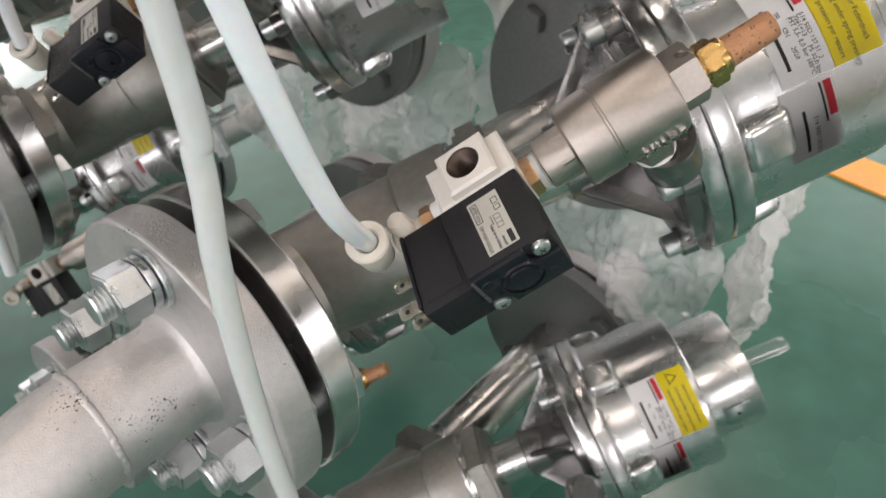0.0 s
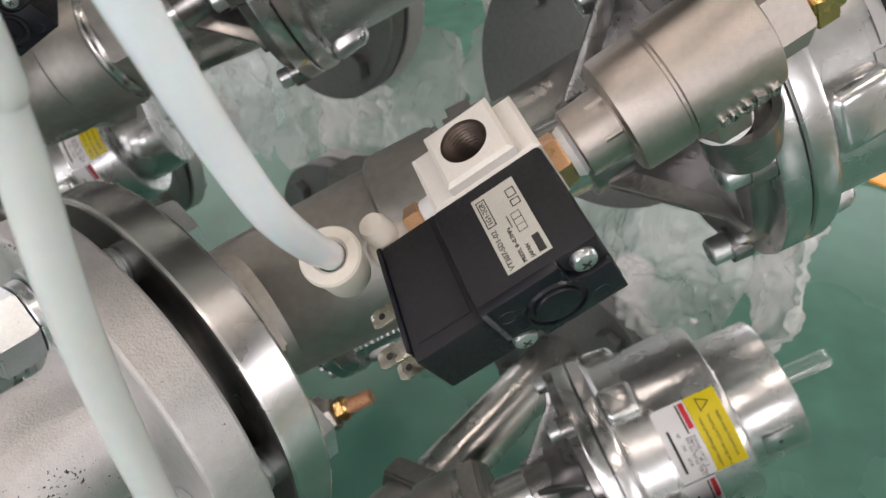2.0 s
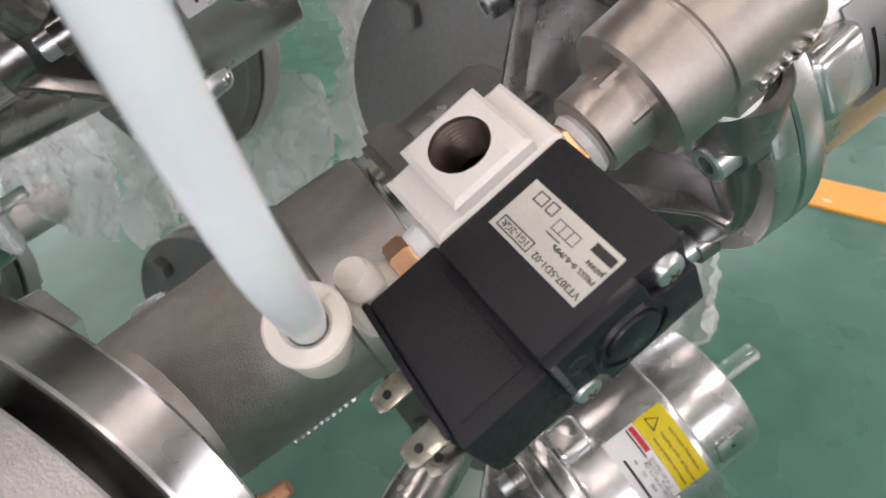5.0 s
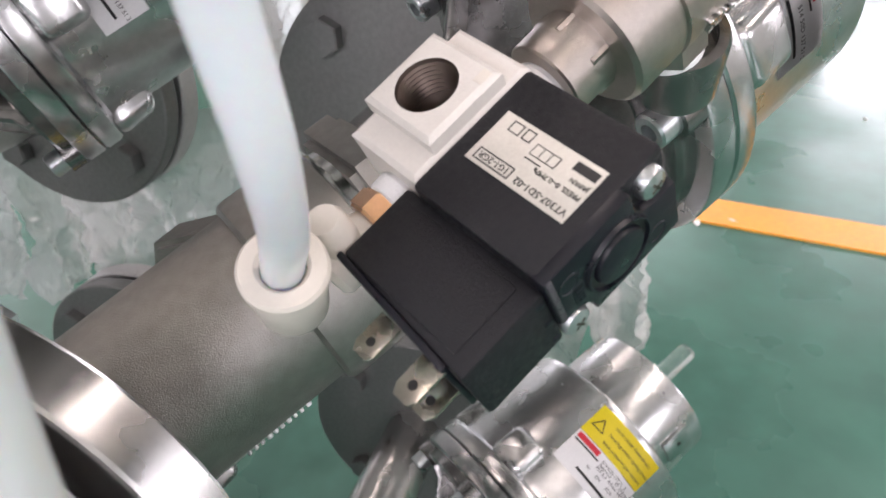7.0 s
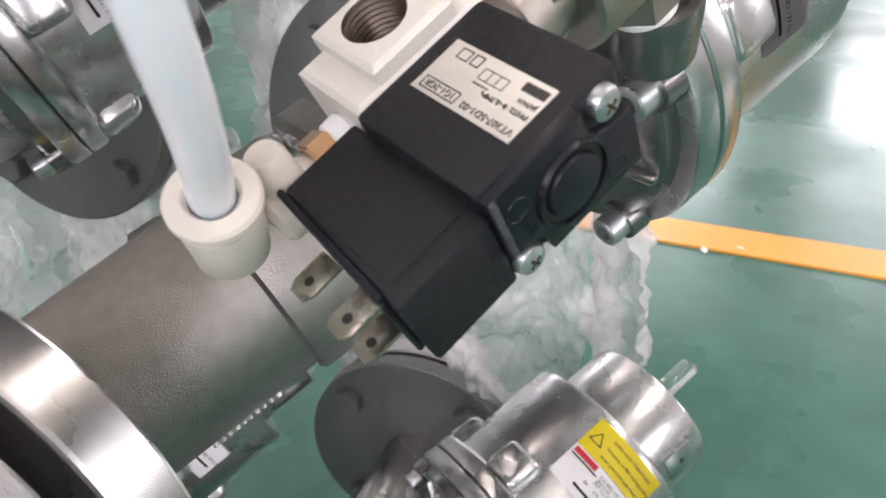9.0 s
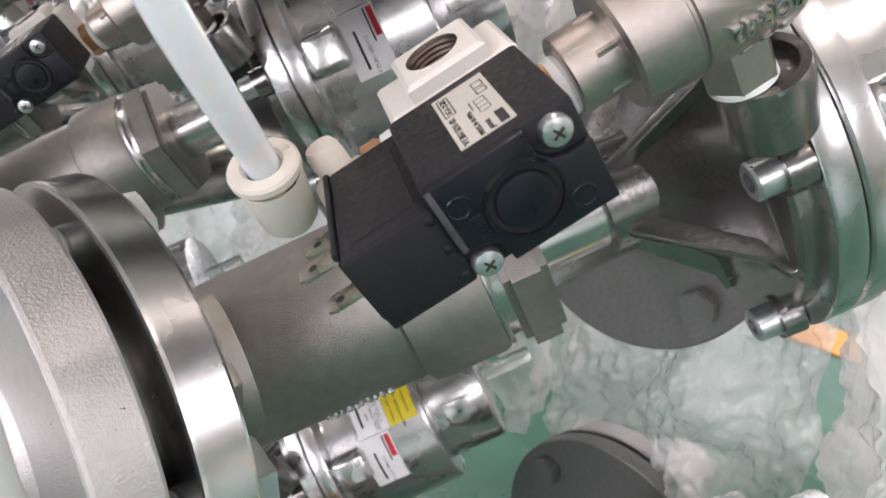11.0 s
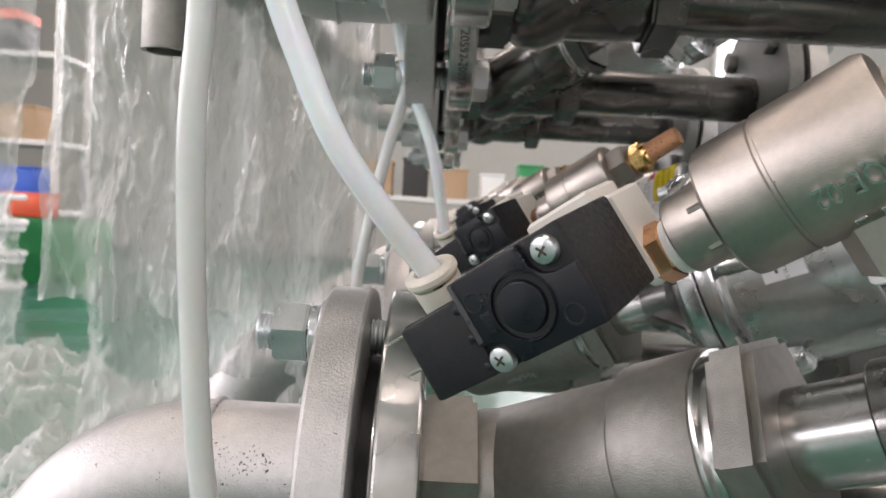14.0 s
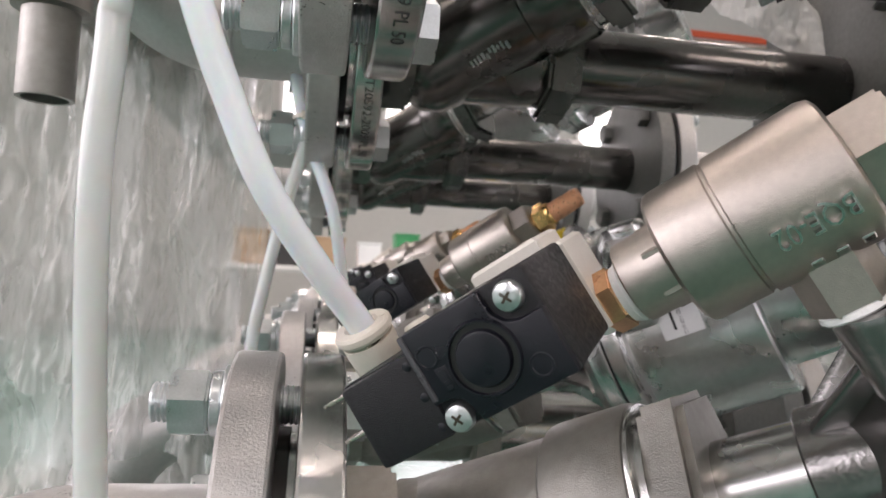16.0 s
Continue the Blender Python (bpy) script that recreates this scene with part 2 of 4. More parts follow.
def curve_points(points, steps=14):
    """Catmull-Rom line through points."""
    p = [Vector(q) for q in points]
    p = [p[0] * 2 - p[1]] + p + [p[-1] * 2 - p[-2]]
    out = []
    for i in range(1, len(p) - 2):
        a, b, c, d = p[i - 1:i + 3]
        for k in range(steps):
            t = k / steps
            out.append(0.5 * ((2 * b) + (c - a) * t + (2 * a - 5 * b + 4 * c - d) * t * t + (3 * b - a - 3 * c + d) * t ** 3))
    return out + [p[-2]]


def tube(points, r, seg=24, bm=None, caps=True):
    bm = bm or bmesh.new()
    t0 = (points[1] - points[0]).normalized()
    nrm = t0.orthogonal().normalized()
    rings = []
    for i, p in enumerate(points):
        t = (points[min(i + 1, len(points) - 1)] - points[max(i - 1, 0)]).normalized()
        nrm = (nrm - t * nrm.dot(t)).normalized()
        bi = t.cross(nrm)
        rings.append([bm.verts.new(p + r * (math.cos(2 * math.pi * k / seg) * nrm + math.sin(2 * math.pi * k / seg) * bi)) for k in range(seg)])
    for a, b in zip(rings[:-1], rings[1:]):
        for k in range(seg):
            bm.faces.new((a[k], a[(k + 1) % seg], b[(k + 1) % seg], b[k]))
    if caps:
        bm.faces.new(rings[0][::-1])
        bm.faces.new(rings[-1])
    bmesh.ops.recalc_face_normals(bm, faces=bm.faces)
    return bm


def thread(r, pitch, z0, z1, seg=28):
    """Turned thread: rings of crests and roots."""
    prof = [(0, z0), (r * 0.86, z0)]
    z = z0
    while z + pitch <= z1:
        prof += [(r * 0.88, z + pitch * 0.1), (r, z + pitch * 0.45), (r, z + pitch * 0.6), (r * 0.88, z + pitch * 0.98)]
        z += pitch
    prof += [(r * 0.86, z1), (0, z1)]
    return lathe(prof, seg)


AX = Matrix.Rotation(radians(90), 4, "Y")  # z of a turned body becomes x


def text(body, size, material, parent, m, name="lettering", depth=0.0001, align="LEFT", label=""):
    cu = bpy.data.curves.new(name, "FONT")
    cu.body, cu.size, cu.extrude, cu.align_x, cu.align_y = body, size, depth, align, "CENTER"
    cu.resolution_u = 2
    tmp = bpy.data.objects.new(name, cu)
    me = bpy.data.meshes.new_from_object(tmp)
    bpy.data.objects.remove(tmp)
    me.materials.append(material)
    ob = new(name, me)
    ob.parent = parent
    ob.matrix_local = m
    return tagged(ob, label)


# ---- setting ----
def structure(name, bm, material, label):
    return tagged(part(name, bm, material), label, "structure", kind="structure")


G = 0.36                                   # height of the floor
structure("floor", box(-6, 9, -6, 9, G - 0.1, G, 0), FLOOR, "glossy green epoxy factory floor with scuffs")
structure("wall_west", box(-6.2, -6, -6, 9, 0, 5), GREY_WALL, "pale painted hall wall")
structure("wall_east", box(9, 9.2, -6, 9, 0, 5), GREY_WALL, "pale painted hall wall")
structure("wall_north", box(-6.2, 9.2, 9, 9.2, 0, 5), GREY_WALL, "pale painted hall wall")
structure("wall_south", box(-6.2, 9.2, -6.2, -6, 0, 5), GREY_WALL, "pale painted hall wall")
structure("ceiling", box(-6.2, 9.2, -6.2, 9.2, 5, 5.2), GREY_WALL, "pale hall ceiling")

# ---- pipe assemblies ----
H = 0.95                                   # height of the solenoid's upper screw over the floor
C0 = Vector((0.022, 0.160, H - 0.110))     # middle of the first valve's body
ROLL = 56.8                                # turn of the valves about their pipes
ROW = Vector((0.006, 0.292, 0.006))        # from one assembly to the next behind it
LOWER = [Vector((0.042, 0.036, -0.319)), Vector((0.014, 0.306, -0.280)), Vector((-0.005, 0.70, -0.29))]
UPPER = [Vector((0.018, -0.020, 0.278)), Vector((0.018, 0.175, 0.270)), Vector((0.018, 0.54, 0.268)), Vector((0.018, 0.85, 0.268))]
FX = -0.090                                # face of the inlet flange, from the valve's middle
OUTX = 0.285                               # face of the outlet flange
SCREW0 = radians(124.2)
BOLT_TURN = 4.7
LOW_TURN = 50.0                            # the lower valves' controls, turned about the actuator
B45 = Matrix.Rotation(radians(45), 4, "Y")  # z of a turned body becomes the actuator's line


def flange_ring(x0, x1, r, bore, material, parent, label="", edge=0.0015, name="flange"):
    prof = [(bore, 0), (r - edge, 0), (r - edge * 0.3, edge * 0.3), (r, edge), (r, x1 - x0 - edge), (r - edge * 0.3, x1 - x0 - edge * 0.3), (r - edge, x1 - x0), (bore, x1 - x0), (bore, 0)]
    return part(name, lathe(prof, 80, Matrix.Translation((x0, 0, 0)) @ AX), material, parent, label, 22)


def inlet_elbow(m):
    e = empty("inlet_elbow", m, "grey blasted steel elbow pipe with welded plate flange", "pipe elbow", "inlet elbows")
    flange_ring(FX, FX + 0.0185, 0.0825, 0.028, BLAST, e, "rough grey plate flange")
    part("pipe", lathe([(0.0, -0.048), (0.0288, -0.048), (0.0288, -0.005), (0.0305, -0.002), (0.033, 0.0002)], 56, Matrix.Translation((FX, 0, 0)) @ AX), BLAST, e)
    a0 = FX - 0.048
    pts = [Vector((a0 - 0.076 * math.sin(a), 0, -0.076 * (1 - math.cos(a)))) for a in np.linspace(0, math.pi / 2, 20)] + [Vector((a0 - 0.076, 0, -0.15))]
    part("elbow", tube(pts, 0.0290, 56), BLAST, e)
    rnd = random.Random(4)
    ring = [Vector((a0 + rnd.uniform(-0.0004, 0.0004), (0.0283 + 0.0003 * (k % 3)) * math.cos(k * math.pi / 75), (0.0283 + 0.0003 * (k % 3)) * math.sin(k * math.pi / 75))) for k in range(151)]
    part("weld_bead", tube(ring, 0.0018, 10), BLAST, e, "", 80)
    return e


def rim_text(body, size, r, x, a0, parent, material):
    """Letters stamped round a flange's rim."""
    ob = text(body, size, material, parent, Matrix(), "stamped_lettering", 0.00008)
    for v in ob.data.vertices:
        a = a0 + v.co.x / r
        rr = r + 0.0001 + v.co.z
        v.co = (x + v.co.y, rr * math.cos(a), rr * math.sin(a))
    return ob


def valve_flange(m):
    e = empty("valve_flange", m, "machined shiny steel flange screwed on the valve", "flange", "valve flanges")
    x0 = FX + 0.0265
    fl = flange_ring(x0, x0 + 0.0165, 0.0825, 0.026, TURNED, e)
    part("raised_face", lathe([(0.026, 0), (0.050, 0), (0.050, 0.003), (0.026, 0.003), (0.026, 0)], 60, Matrix.Translation((x0 - 0.003, 0, 0)) @ AX), TURNED, e)
    rim_text("HG/T20592-2009 PL 50", 0.0075, 0.0825, x0 + 0.0085, radians(-158), fl, STAMP)
    return e


def gasket(m, x0, r=0.052, t=0.0048):
    bm = lathe([(0.029, 0), (r, 0), (r, t), (0.029, t), (0.029, 0)], 60, Matrix.Translation((x0, 0, 0)) @ AX)
    g = tagged(part("gasket", bm, RUBBER), "black rubber gasket between two flanges", "gasket", "gaskets")
    g.matrix_world = m
    return g


def flange_bolt(m, x0=FX, length=0.074, grip=0.043):
    """Bolt along x: head on the valve's side, nut and washers on the pipe's side."""
    e = empty("flange_bolt", m, "zinc-plated hexagon bolt with nut and washers", "bolt", "flange bolts")
    T = lambda x: Matrix.Translation((x, 0, 0)) @ AX  # noqa: E731
    part("threaded_shank", thread(0.0079, 0.002, 0, length), ZINC, e).matrix_local = T(x0 - 0.030)
    part("nut", hexnut(0.024, 0, 0.0145), ZINC, e).matrix_local = T(x0 - 0.0225) @ Matrix.Rotation(0.3, 4, "Z")
    part("spring_washer", lathe([(0.008, 0), (0.0123, 0), (0.0127, 0.0005), (0.0127, 0.0035), (0.0123, 0.004), (0.008, 0.004)], 32), ZINC, e).matrix_local = T(x0 - 0.0075)
    part("washer", lathe([(0.008, 0), (0.0145, 0), (0.015, 0.0006), (0.015, 0.0028), (0.008, 0.0028)], 32), ZINC, e).matrix_local = T(x0 - 0.0030)
    part("bolt_head", hexnut(0.024, 0, 0.0105), ZINC, e).matrix_local = T(x0 + grip)
    return e


def on_cylinder(bm_or_mesh, r, bend=1.0):
    for v in bm_or_mesh:
        a, d, h = v.co.x, v.co.y, v.co.z
        v.co = B45 @ Vector(((r + h) * math.cos(a), (r + h) * math.sin(a), d))


def sticker(name, a0, a1, d0, d1, r, material, parent, label):
    bm = bmesh.new()
    n = 18
    rows = [[bm.verts.new((radians(a0 + (a1 - a0) * i / n), d, 0.0003)) for i in range(n + 1)] for d in (d0, d1)]
    for i in range(n):
        bm.faces.new((rows[0][i], rows[0][i + 1], rows[1][i + 1], rows[1][i]))
    bmesh.ops.solidify(bm, geom=bm.faces[:], thickness=0.0002)
    on_cylinder(bm.verts, r)
    return part(name, bm, material, parent, label)


def cyl_text(body, size, r, a0, d, parent, material=None, name="lettering"):
    ob = text(body, size, material or INK, parent, Matrix(), name, 0.00002)
    for v in ob.data.vertices:
        v.co.x = radians(a0) + v.co.x / r
        v.co.y += d
        v.co.z += 0.0006
    on_cylinder(ob.data.vertices, r)
    return ob


def cyl_bar(a0, a1, d0, d1, r, material, parent, name="printed_bar"):
    ob = sticker(name, a0, a1, d0, d1, r + 0.0003, material, parent, "")
    return ob


def angle_valve(m):
    """Angle seat valve. Pipe along x, actuator along the line x = z."""
    v = empty("angle_seat_valve", m, "stainless angle seat valve with die-cast aluminium piston actuator", "valve", "angle seat valves")
    B = B45
    for x0, x1 in ((-0.048, -0.024), (0.062, 0.084)):
        part("hexagon_end", hexnut(0.070, x0, x1, m=Matrix.Rotation(radians(-ROLL + 12), 4, "X") @ AX, cham=0.1), CAST, v)
    part("body", lathe([(0, -0.030), (0.0275, -0.028), (0.0315, -0.020), (0.0325, 0.0), (0.0325, 0.05), (0.030, 0.066), (0, 0.066)], 56, AX), CAST, v)
    neck = part("neck", lathe([(0, -0.040), (0.016, -0.039), (0.027, -0.033), (0.0335, -0.021), (0.0345, -0.008), (0.0352, 0.066)], 64, B), CAST, v)
    rnd = random.Random(2)
    for k in range(10):   # raised casting marks that cannot be read
        a, d = radians(-104 + rnd.uniform(-3, 3)), 0.022 + k * 0.0028
        mark = box(-0.0009, 0.0009, -rnd.uniform(0.0012, 0.0030), rnd.uniform(0.0012, 0.0030), -0.0009, rnd.uniform(0.0003, 0.0011), 0.0004)
        bmesh.ops.transform(mark, matrix=B @ Matrix.Rotation(a, 4, "Z") @ Matrix.Translation((0.0354, 0, d)), verts=mark.verts)
        part("casting_mark", mark, ZINC, neck)
    part("collar", lathe([(0.030, 0.0635), (0.0368, 0.0638), (0.0384, 0.0652), (0.0388, 0.068), (0.0388, 0.094), (0.0378, 0.0965), (0.02, 0.0965)], 64, B), CAST, v)
    part("bonnet_washer", lathe([(0.02, 0.0965), (0.0370, 0.0965), (0.0374, 0.0975), (0.0374, 0.0988), (0.0345, 0.0990), (0.0345, 0.1025), (0.02, 0.1025)], 64, B), TURNED, v)
    part("bonnet_nut", hexnut(0.072, 0.1025, 0.1195, m=B @ Matrix.Rotation(radians(23.8), 4, "Z"), cham=0.12), CAST, v)
    part("bonnet_tube", lathe([(0.0178, 0.11), (0.0178, 0.165)], 48, B), TURNED, v)
    yoke = part("yoke", lathe([(0, 0.148), (0.0208, 0.148), (0.0215, 0.1488), (0.0215, 0.168), (0.0215, 0.185), (0, 0.185)], 64, B), ALU_DARK, v, "dark cast yoke with ribs")
    cone = lathe([(0, 0.160), (0.018, 0.160), (0.050, 0.1885), (0.062, 0.191), (0.064, 0.199), (0, 0.199)], 5, B @ Matrix.Rotation(SCREW0 + math.pi / 5, 4, "Z"))
    part("web", cone, ALU_DARK, yoke)
    part("yoke_foot", lathe([(0, 0.1915), (0.066, 0.1915), (0.0675, 0.193), (0.068, 0.199), (0, 0.199)], 64, B), ALU_DARK, yoke)
    up = Matrix(((1, 0, 0, 0), (0, 0, -1, 0), (0, 1, 0, 0), (0, 0, 0, 1)))
    for k in range(5):
        a = SCREW0 + 2 * math.pi * (k + 0.5) / 5
        rib = prism([(0.017, 0.153), (0.0225, 0.153), (0.057, 0.186), (0.066, 0.189), (0.066, 0.1985), (0.017, 0.1985)], -0.0019, 0.0019, 0.0008)
        bmesh.ops.transform(rib, matrix=B @ Matrix.Rotation(a, 4, "Z") @ up, verts=rib.verts)
        part("rib", rib, ALU_DARK, yoke)
        lugs = lathe([(0, 0.190), (0.0085, 0.190), (0.0088, 0.1985), (0, 0.1985)], 24, B @ Matrix.Rotation(a + math.pi / 5, 4, "Z") @ Matrix.Translation((0.068, 0, 0)))
        part("screw_seat", lugs, ALU_DARK, yoke)
    part("base_plate", lathe([(0.04, 0.199), (0.0742, 0.199), (0.0752, 0.1995), (0.0757, 0.2005), (0.0757, 0.2088), (0.0748, 0.2096), (0.04, 0.2096)], 80, B), ALU, v)
    part("cylinder_rim", lathe([(0.04, 0.2102), (0.0745, 0.2102), (0.0757, 0.2112), (0.0757, 0.2185), (0.0748, 0.2205), (0.0725, 0.2215), (0.04, 0.2215)], 80, B), ALU, v)
    cyl = part("cylinder", lathe([(0.070, 0.2205), (0.0662, 0.2235), (0.0650, 0.2280), (0.0645, 0.2935), (0.0638, 0.2962), (0.0620, 0.2975), (0.0, 0.2975)], 96, B), ALU, v)
    part("cap", lathe([(0.0, 0.340), (0.045, 0.340), (0.0470, 0.3393), (0.0478, 0.3375), (0.0485, 0.297)], 72, B), ALU, v)
    plate = box(-0.011, 0.011, -0.009, 0.009, 0, 0.004, 0.001)
    bmesh.ops.transform(plate, matrix=B @ Matrix.Rotation(radians(196), 4, "Z") @ Matrix.Translation((0.0455, 0, 0.318)) @ Matrix.Rotation(radians(90), 4, "Y"), verts=plate.verts)
    lug_plate = part("stop_plate", plate, ALU, v)
    # thin black disc on the plate, painted as the dark inside of a hole
    hole = lathe([(0, 0.0041), (0.0014, 0.0041), (0.0014, 0.0043), (0, 0.0043)], 16, B @ Matrix.Rotation(radians(196), 4, "Z") @ Matrix.Translation((0.0455, 0, 0.318)) @ Matrix.Rotation(radians(90), 4, "Y"))
    part("screw_hole", hole, RUBBER, lug_plate)
    part("indicator_tube", lathe([(0, 0.339), (0.0068, 0.339), (0.0066, 0.379), (0.006, 0.381), (0, 0.381)], 32, B), GLASS, v, "clear plastic indicator tube")
    for k in range(5):
        a = 2 * math.pi * k / 5 + SCREW0
        R = B @ Matrix.Rotation(a, 4, "Z") @ Matrix.Translation((0.0680, 0, 0))
        s = part("cap_screw", lathe([(0, 0.1865), (0.0032, 0.1865), (0.0032, 0.1815), (0.0056, 0.1815), (0.0064, 0.1823), (0.0064, 0.199), (0, 0.199)], 28, R), ZINC, v)
        lug = box(-0.016, 0.0065, -0.0125, 0.0125, 0.2205, 0.2460, 0.0052, 4)
        for w in lug.verts:
            if w.co.z > 0.236:
                w.co.x -= (w.co.z - 0.236) * 0.35
        bmesh.ops.transform(lug, matrix=R, verts=lug.verts)
        part("lug", lug, ALU, v)
    rr = 0.0651
    w1 = sticker("type_label", 137, 182, 0.2470, 0.2705, rr, PAPER, cyl, "white printed type label")
    w2 = sticker("type_label", 183, 217, 0.2440, 0.2680, rr, PAPER, cyl, "white printed type label")
    yl = sticker("warning_label", 137, 182, 0.2709, 0.2920, rr, YELLOW, cyl, "yellow spring warning label")
    for lab, a in ((w1, 138.5), (w2, 184.5)):
        cyl_bar(a, a + 15, 0.2660 - (0.0025 if lab is w2 else 0), 0.2695 - (0.0025 if lab is w2 else 0), rr, RED, lab, "red_mark")
        cyl_bar(a, a + 17, 0.2640 - (0.0025 if lab is w2 else 0), 0.2650 - (0.0025 if lab is w2 else 0), rr, INK, lab)
    for body, a, d in (("514 50D 137 51  2", 157, 0.2665), ("2061+13", 157, 0.2640), ("PS 10,0 bar", 170, 0.2640), ("PST 5,5- 8,0 bar 180°C", 157, 0.2615), ("00      CN      2020", 153, 0.2575)):
        cyl_text(body, 0.0029, rr, a, d, w1)
    cyl_bar(150, 176, 0.2515, 0.2532, rr, INK, w1)
    cyl_text("514 50D 137 51 2", 0.0030, rr, 197, 0.2570, w2)
    cyl_bar(193, 213, 0.2515, 0.2530, rr, INK, w2)
    for body, d in (("steht unter Federdruck", 0.2868), ("housing under spring pressure", 0.2810), ("sous pression par ressort", 0.2752)):
        cyl_text(body, 0.0033, rr, 150, d, yl)
    tri = bmesh.new()
    for (pa, pd), (qa, qd) in (((139.5, 0.278), (147, 0.278)), ((147, 0.278), (143.2, 0.285)), ((143.2, 0.285), (139.5, 0.278))):
        p0, p1 = Vector((radians(pa) * rr, pd, 0)), Vector((radians(qa) * rr, qd, 0))
        s = bmesh.ops.create_cube(tri, size=1)["verts"]
        dd = p1 - p0
        bmesh.ops.transform(tri, matrix=Matrix.Translation((p0 + p1) / 2) @ Matrix.Rotation(math.atan2(dd.y, dd.x), 4, "Z") @ Matrix.Diagonal((dd.length + 0.0005, 0.0006, 0.0002, 1)), verts=s)
    for w in tri.verts:
        w.co.x /= rr
        w.co.z += 0.0006
    on_cylinder(tri.verts, rr)
    part("warning_triangle", tri, INK, yl)
    # air boss on the yoke's side, where the exhaust valve is screwed in
    boss = lathe([(0, 0.0), (0.0125, 0.0), (0.0130, 0.020), (0.0122, 0.022), (0.0095, 0.022), (0.0095, 0.018), (0, 0.018)], 40, Matrix.Rotation(radians(-ROLL), 4, "X") @ (Matrix.Translation(BOSS - C0) @ (BOSS_TOP - BOSS).to_track_quat("Z", "Y").to_matrix().to_4x4()))
    part("air_boss", boss, ALU_DARK, v)
    return v


# ---- solenoid valve: local x towards its terminals, y out of the button's face, z up through the label ----
S_AX, L_AX = Vector((-0.63, 0.59, -0.50)).normalized(), Vector((-0.53, -0.81, -0.24))
L_AX = (L_AX - S_AX * S_AX.dot(L_AX)).normalized()
N_AX = S_AX.cross(L_AX)
SOL = Matrix.Translation(Vector((0, 0, H)) - S_AX * 0.0012 - L_AX * 0.0006) @ Matrix((S_AX, L_AX, N_AX)).transposed().to_4x4() @ Matrix.Rotation(radians(3.2), 4, "Z")
LINE_L, LINE_N = -0.0415, -0.0160             # the line through fitting, port block and exhaust valve
NX = Matrix.Rotation(radians(-90), 4, "Y")    # z of a turned body becomes -x
FRONT = Matrix.Rotation(radians(-90), 4, "X")  # z becomes y
BOSS_TOP = SOL @ Vector((-0.060, LINE_L, LINE_N - 0.026))
BOSS = SOL @ Vector((-0.060, LINE_L - 0.004, LINE_N - 0.048))


def mm(*v):
    return [q / 1000 for q in v]


def tapped_block(x0, x1, y0, y1, z0, z1, cx, cy, r, n=40, closed=True):
    """Block whose upper face is pierced by a round hole."""
    bm = bmesh.new()
    circ, outer, low = [], [], []
    for i in range(n):
        a = 2 * math.pi * i / n
        dx, dy = math.cos(a), math.sin(a)
        tx = ((x1 - cx) if dx > 0 else (x0 - cx)) / dx if abs(dx) > 1e-9 else 1e9
        ty = ((y1 - cy) if dy > 0 else (y0 - cy)) / dy if abs(dy) > 1e-9 else 1e9
        t = min(tx, ty)
        circ.append(bm.verts.new((cx + r * dx, cy + r * dy, z1)))
        outer.append((cx + t * dx, cy + t * dy))
    bev = 0.0012
    corners = [(x0, y0), (x1, y0), (x1, y1), (x0, y1)]
    for q in corners:   # pull the nearest outline point into each corner
        k = min(range(n), key=lambda i: (outer[i][0] - q[0]) ** 2 + (outer[i][1] - q[1]) ** 2)
        outer[k] = q
    mx, my = (x0 + x1) / 2, (y0 + y1) / 2
    top = [bm.verts.new((mx + (x - mx) * (1 - bev / (x1 - x0) * 2), my + (y - my) * (1 - bev / (y1 - y0) * 2), z1)) for x, y in outer]
    sh = [bm.verts.new((x, y, z1 - bev * 0.8)) for x, y in outer]
    low = [bm.verts.new((x, y, z0)) for x, y in outer]
    for i in range(n):
        j = (i + 1) % n
        bm.faces.new((circ[i], circ[j], top[j], top[i]))
        bm.faces.new((top[i], top[j], sh[j], sh[i]))
        bm.faces.new((sh[i], sh[j], low[j], low[i]))
    if closed:
        bm.faces.new(low)
    bmesh.ops.recalc_face_normals(bm, faces=bm.faces)
    return bm


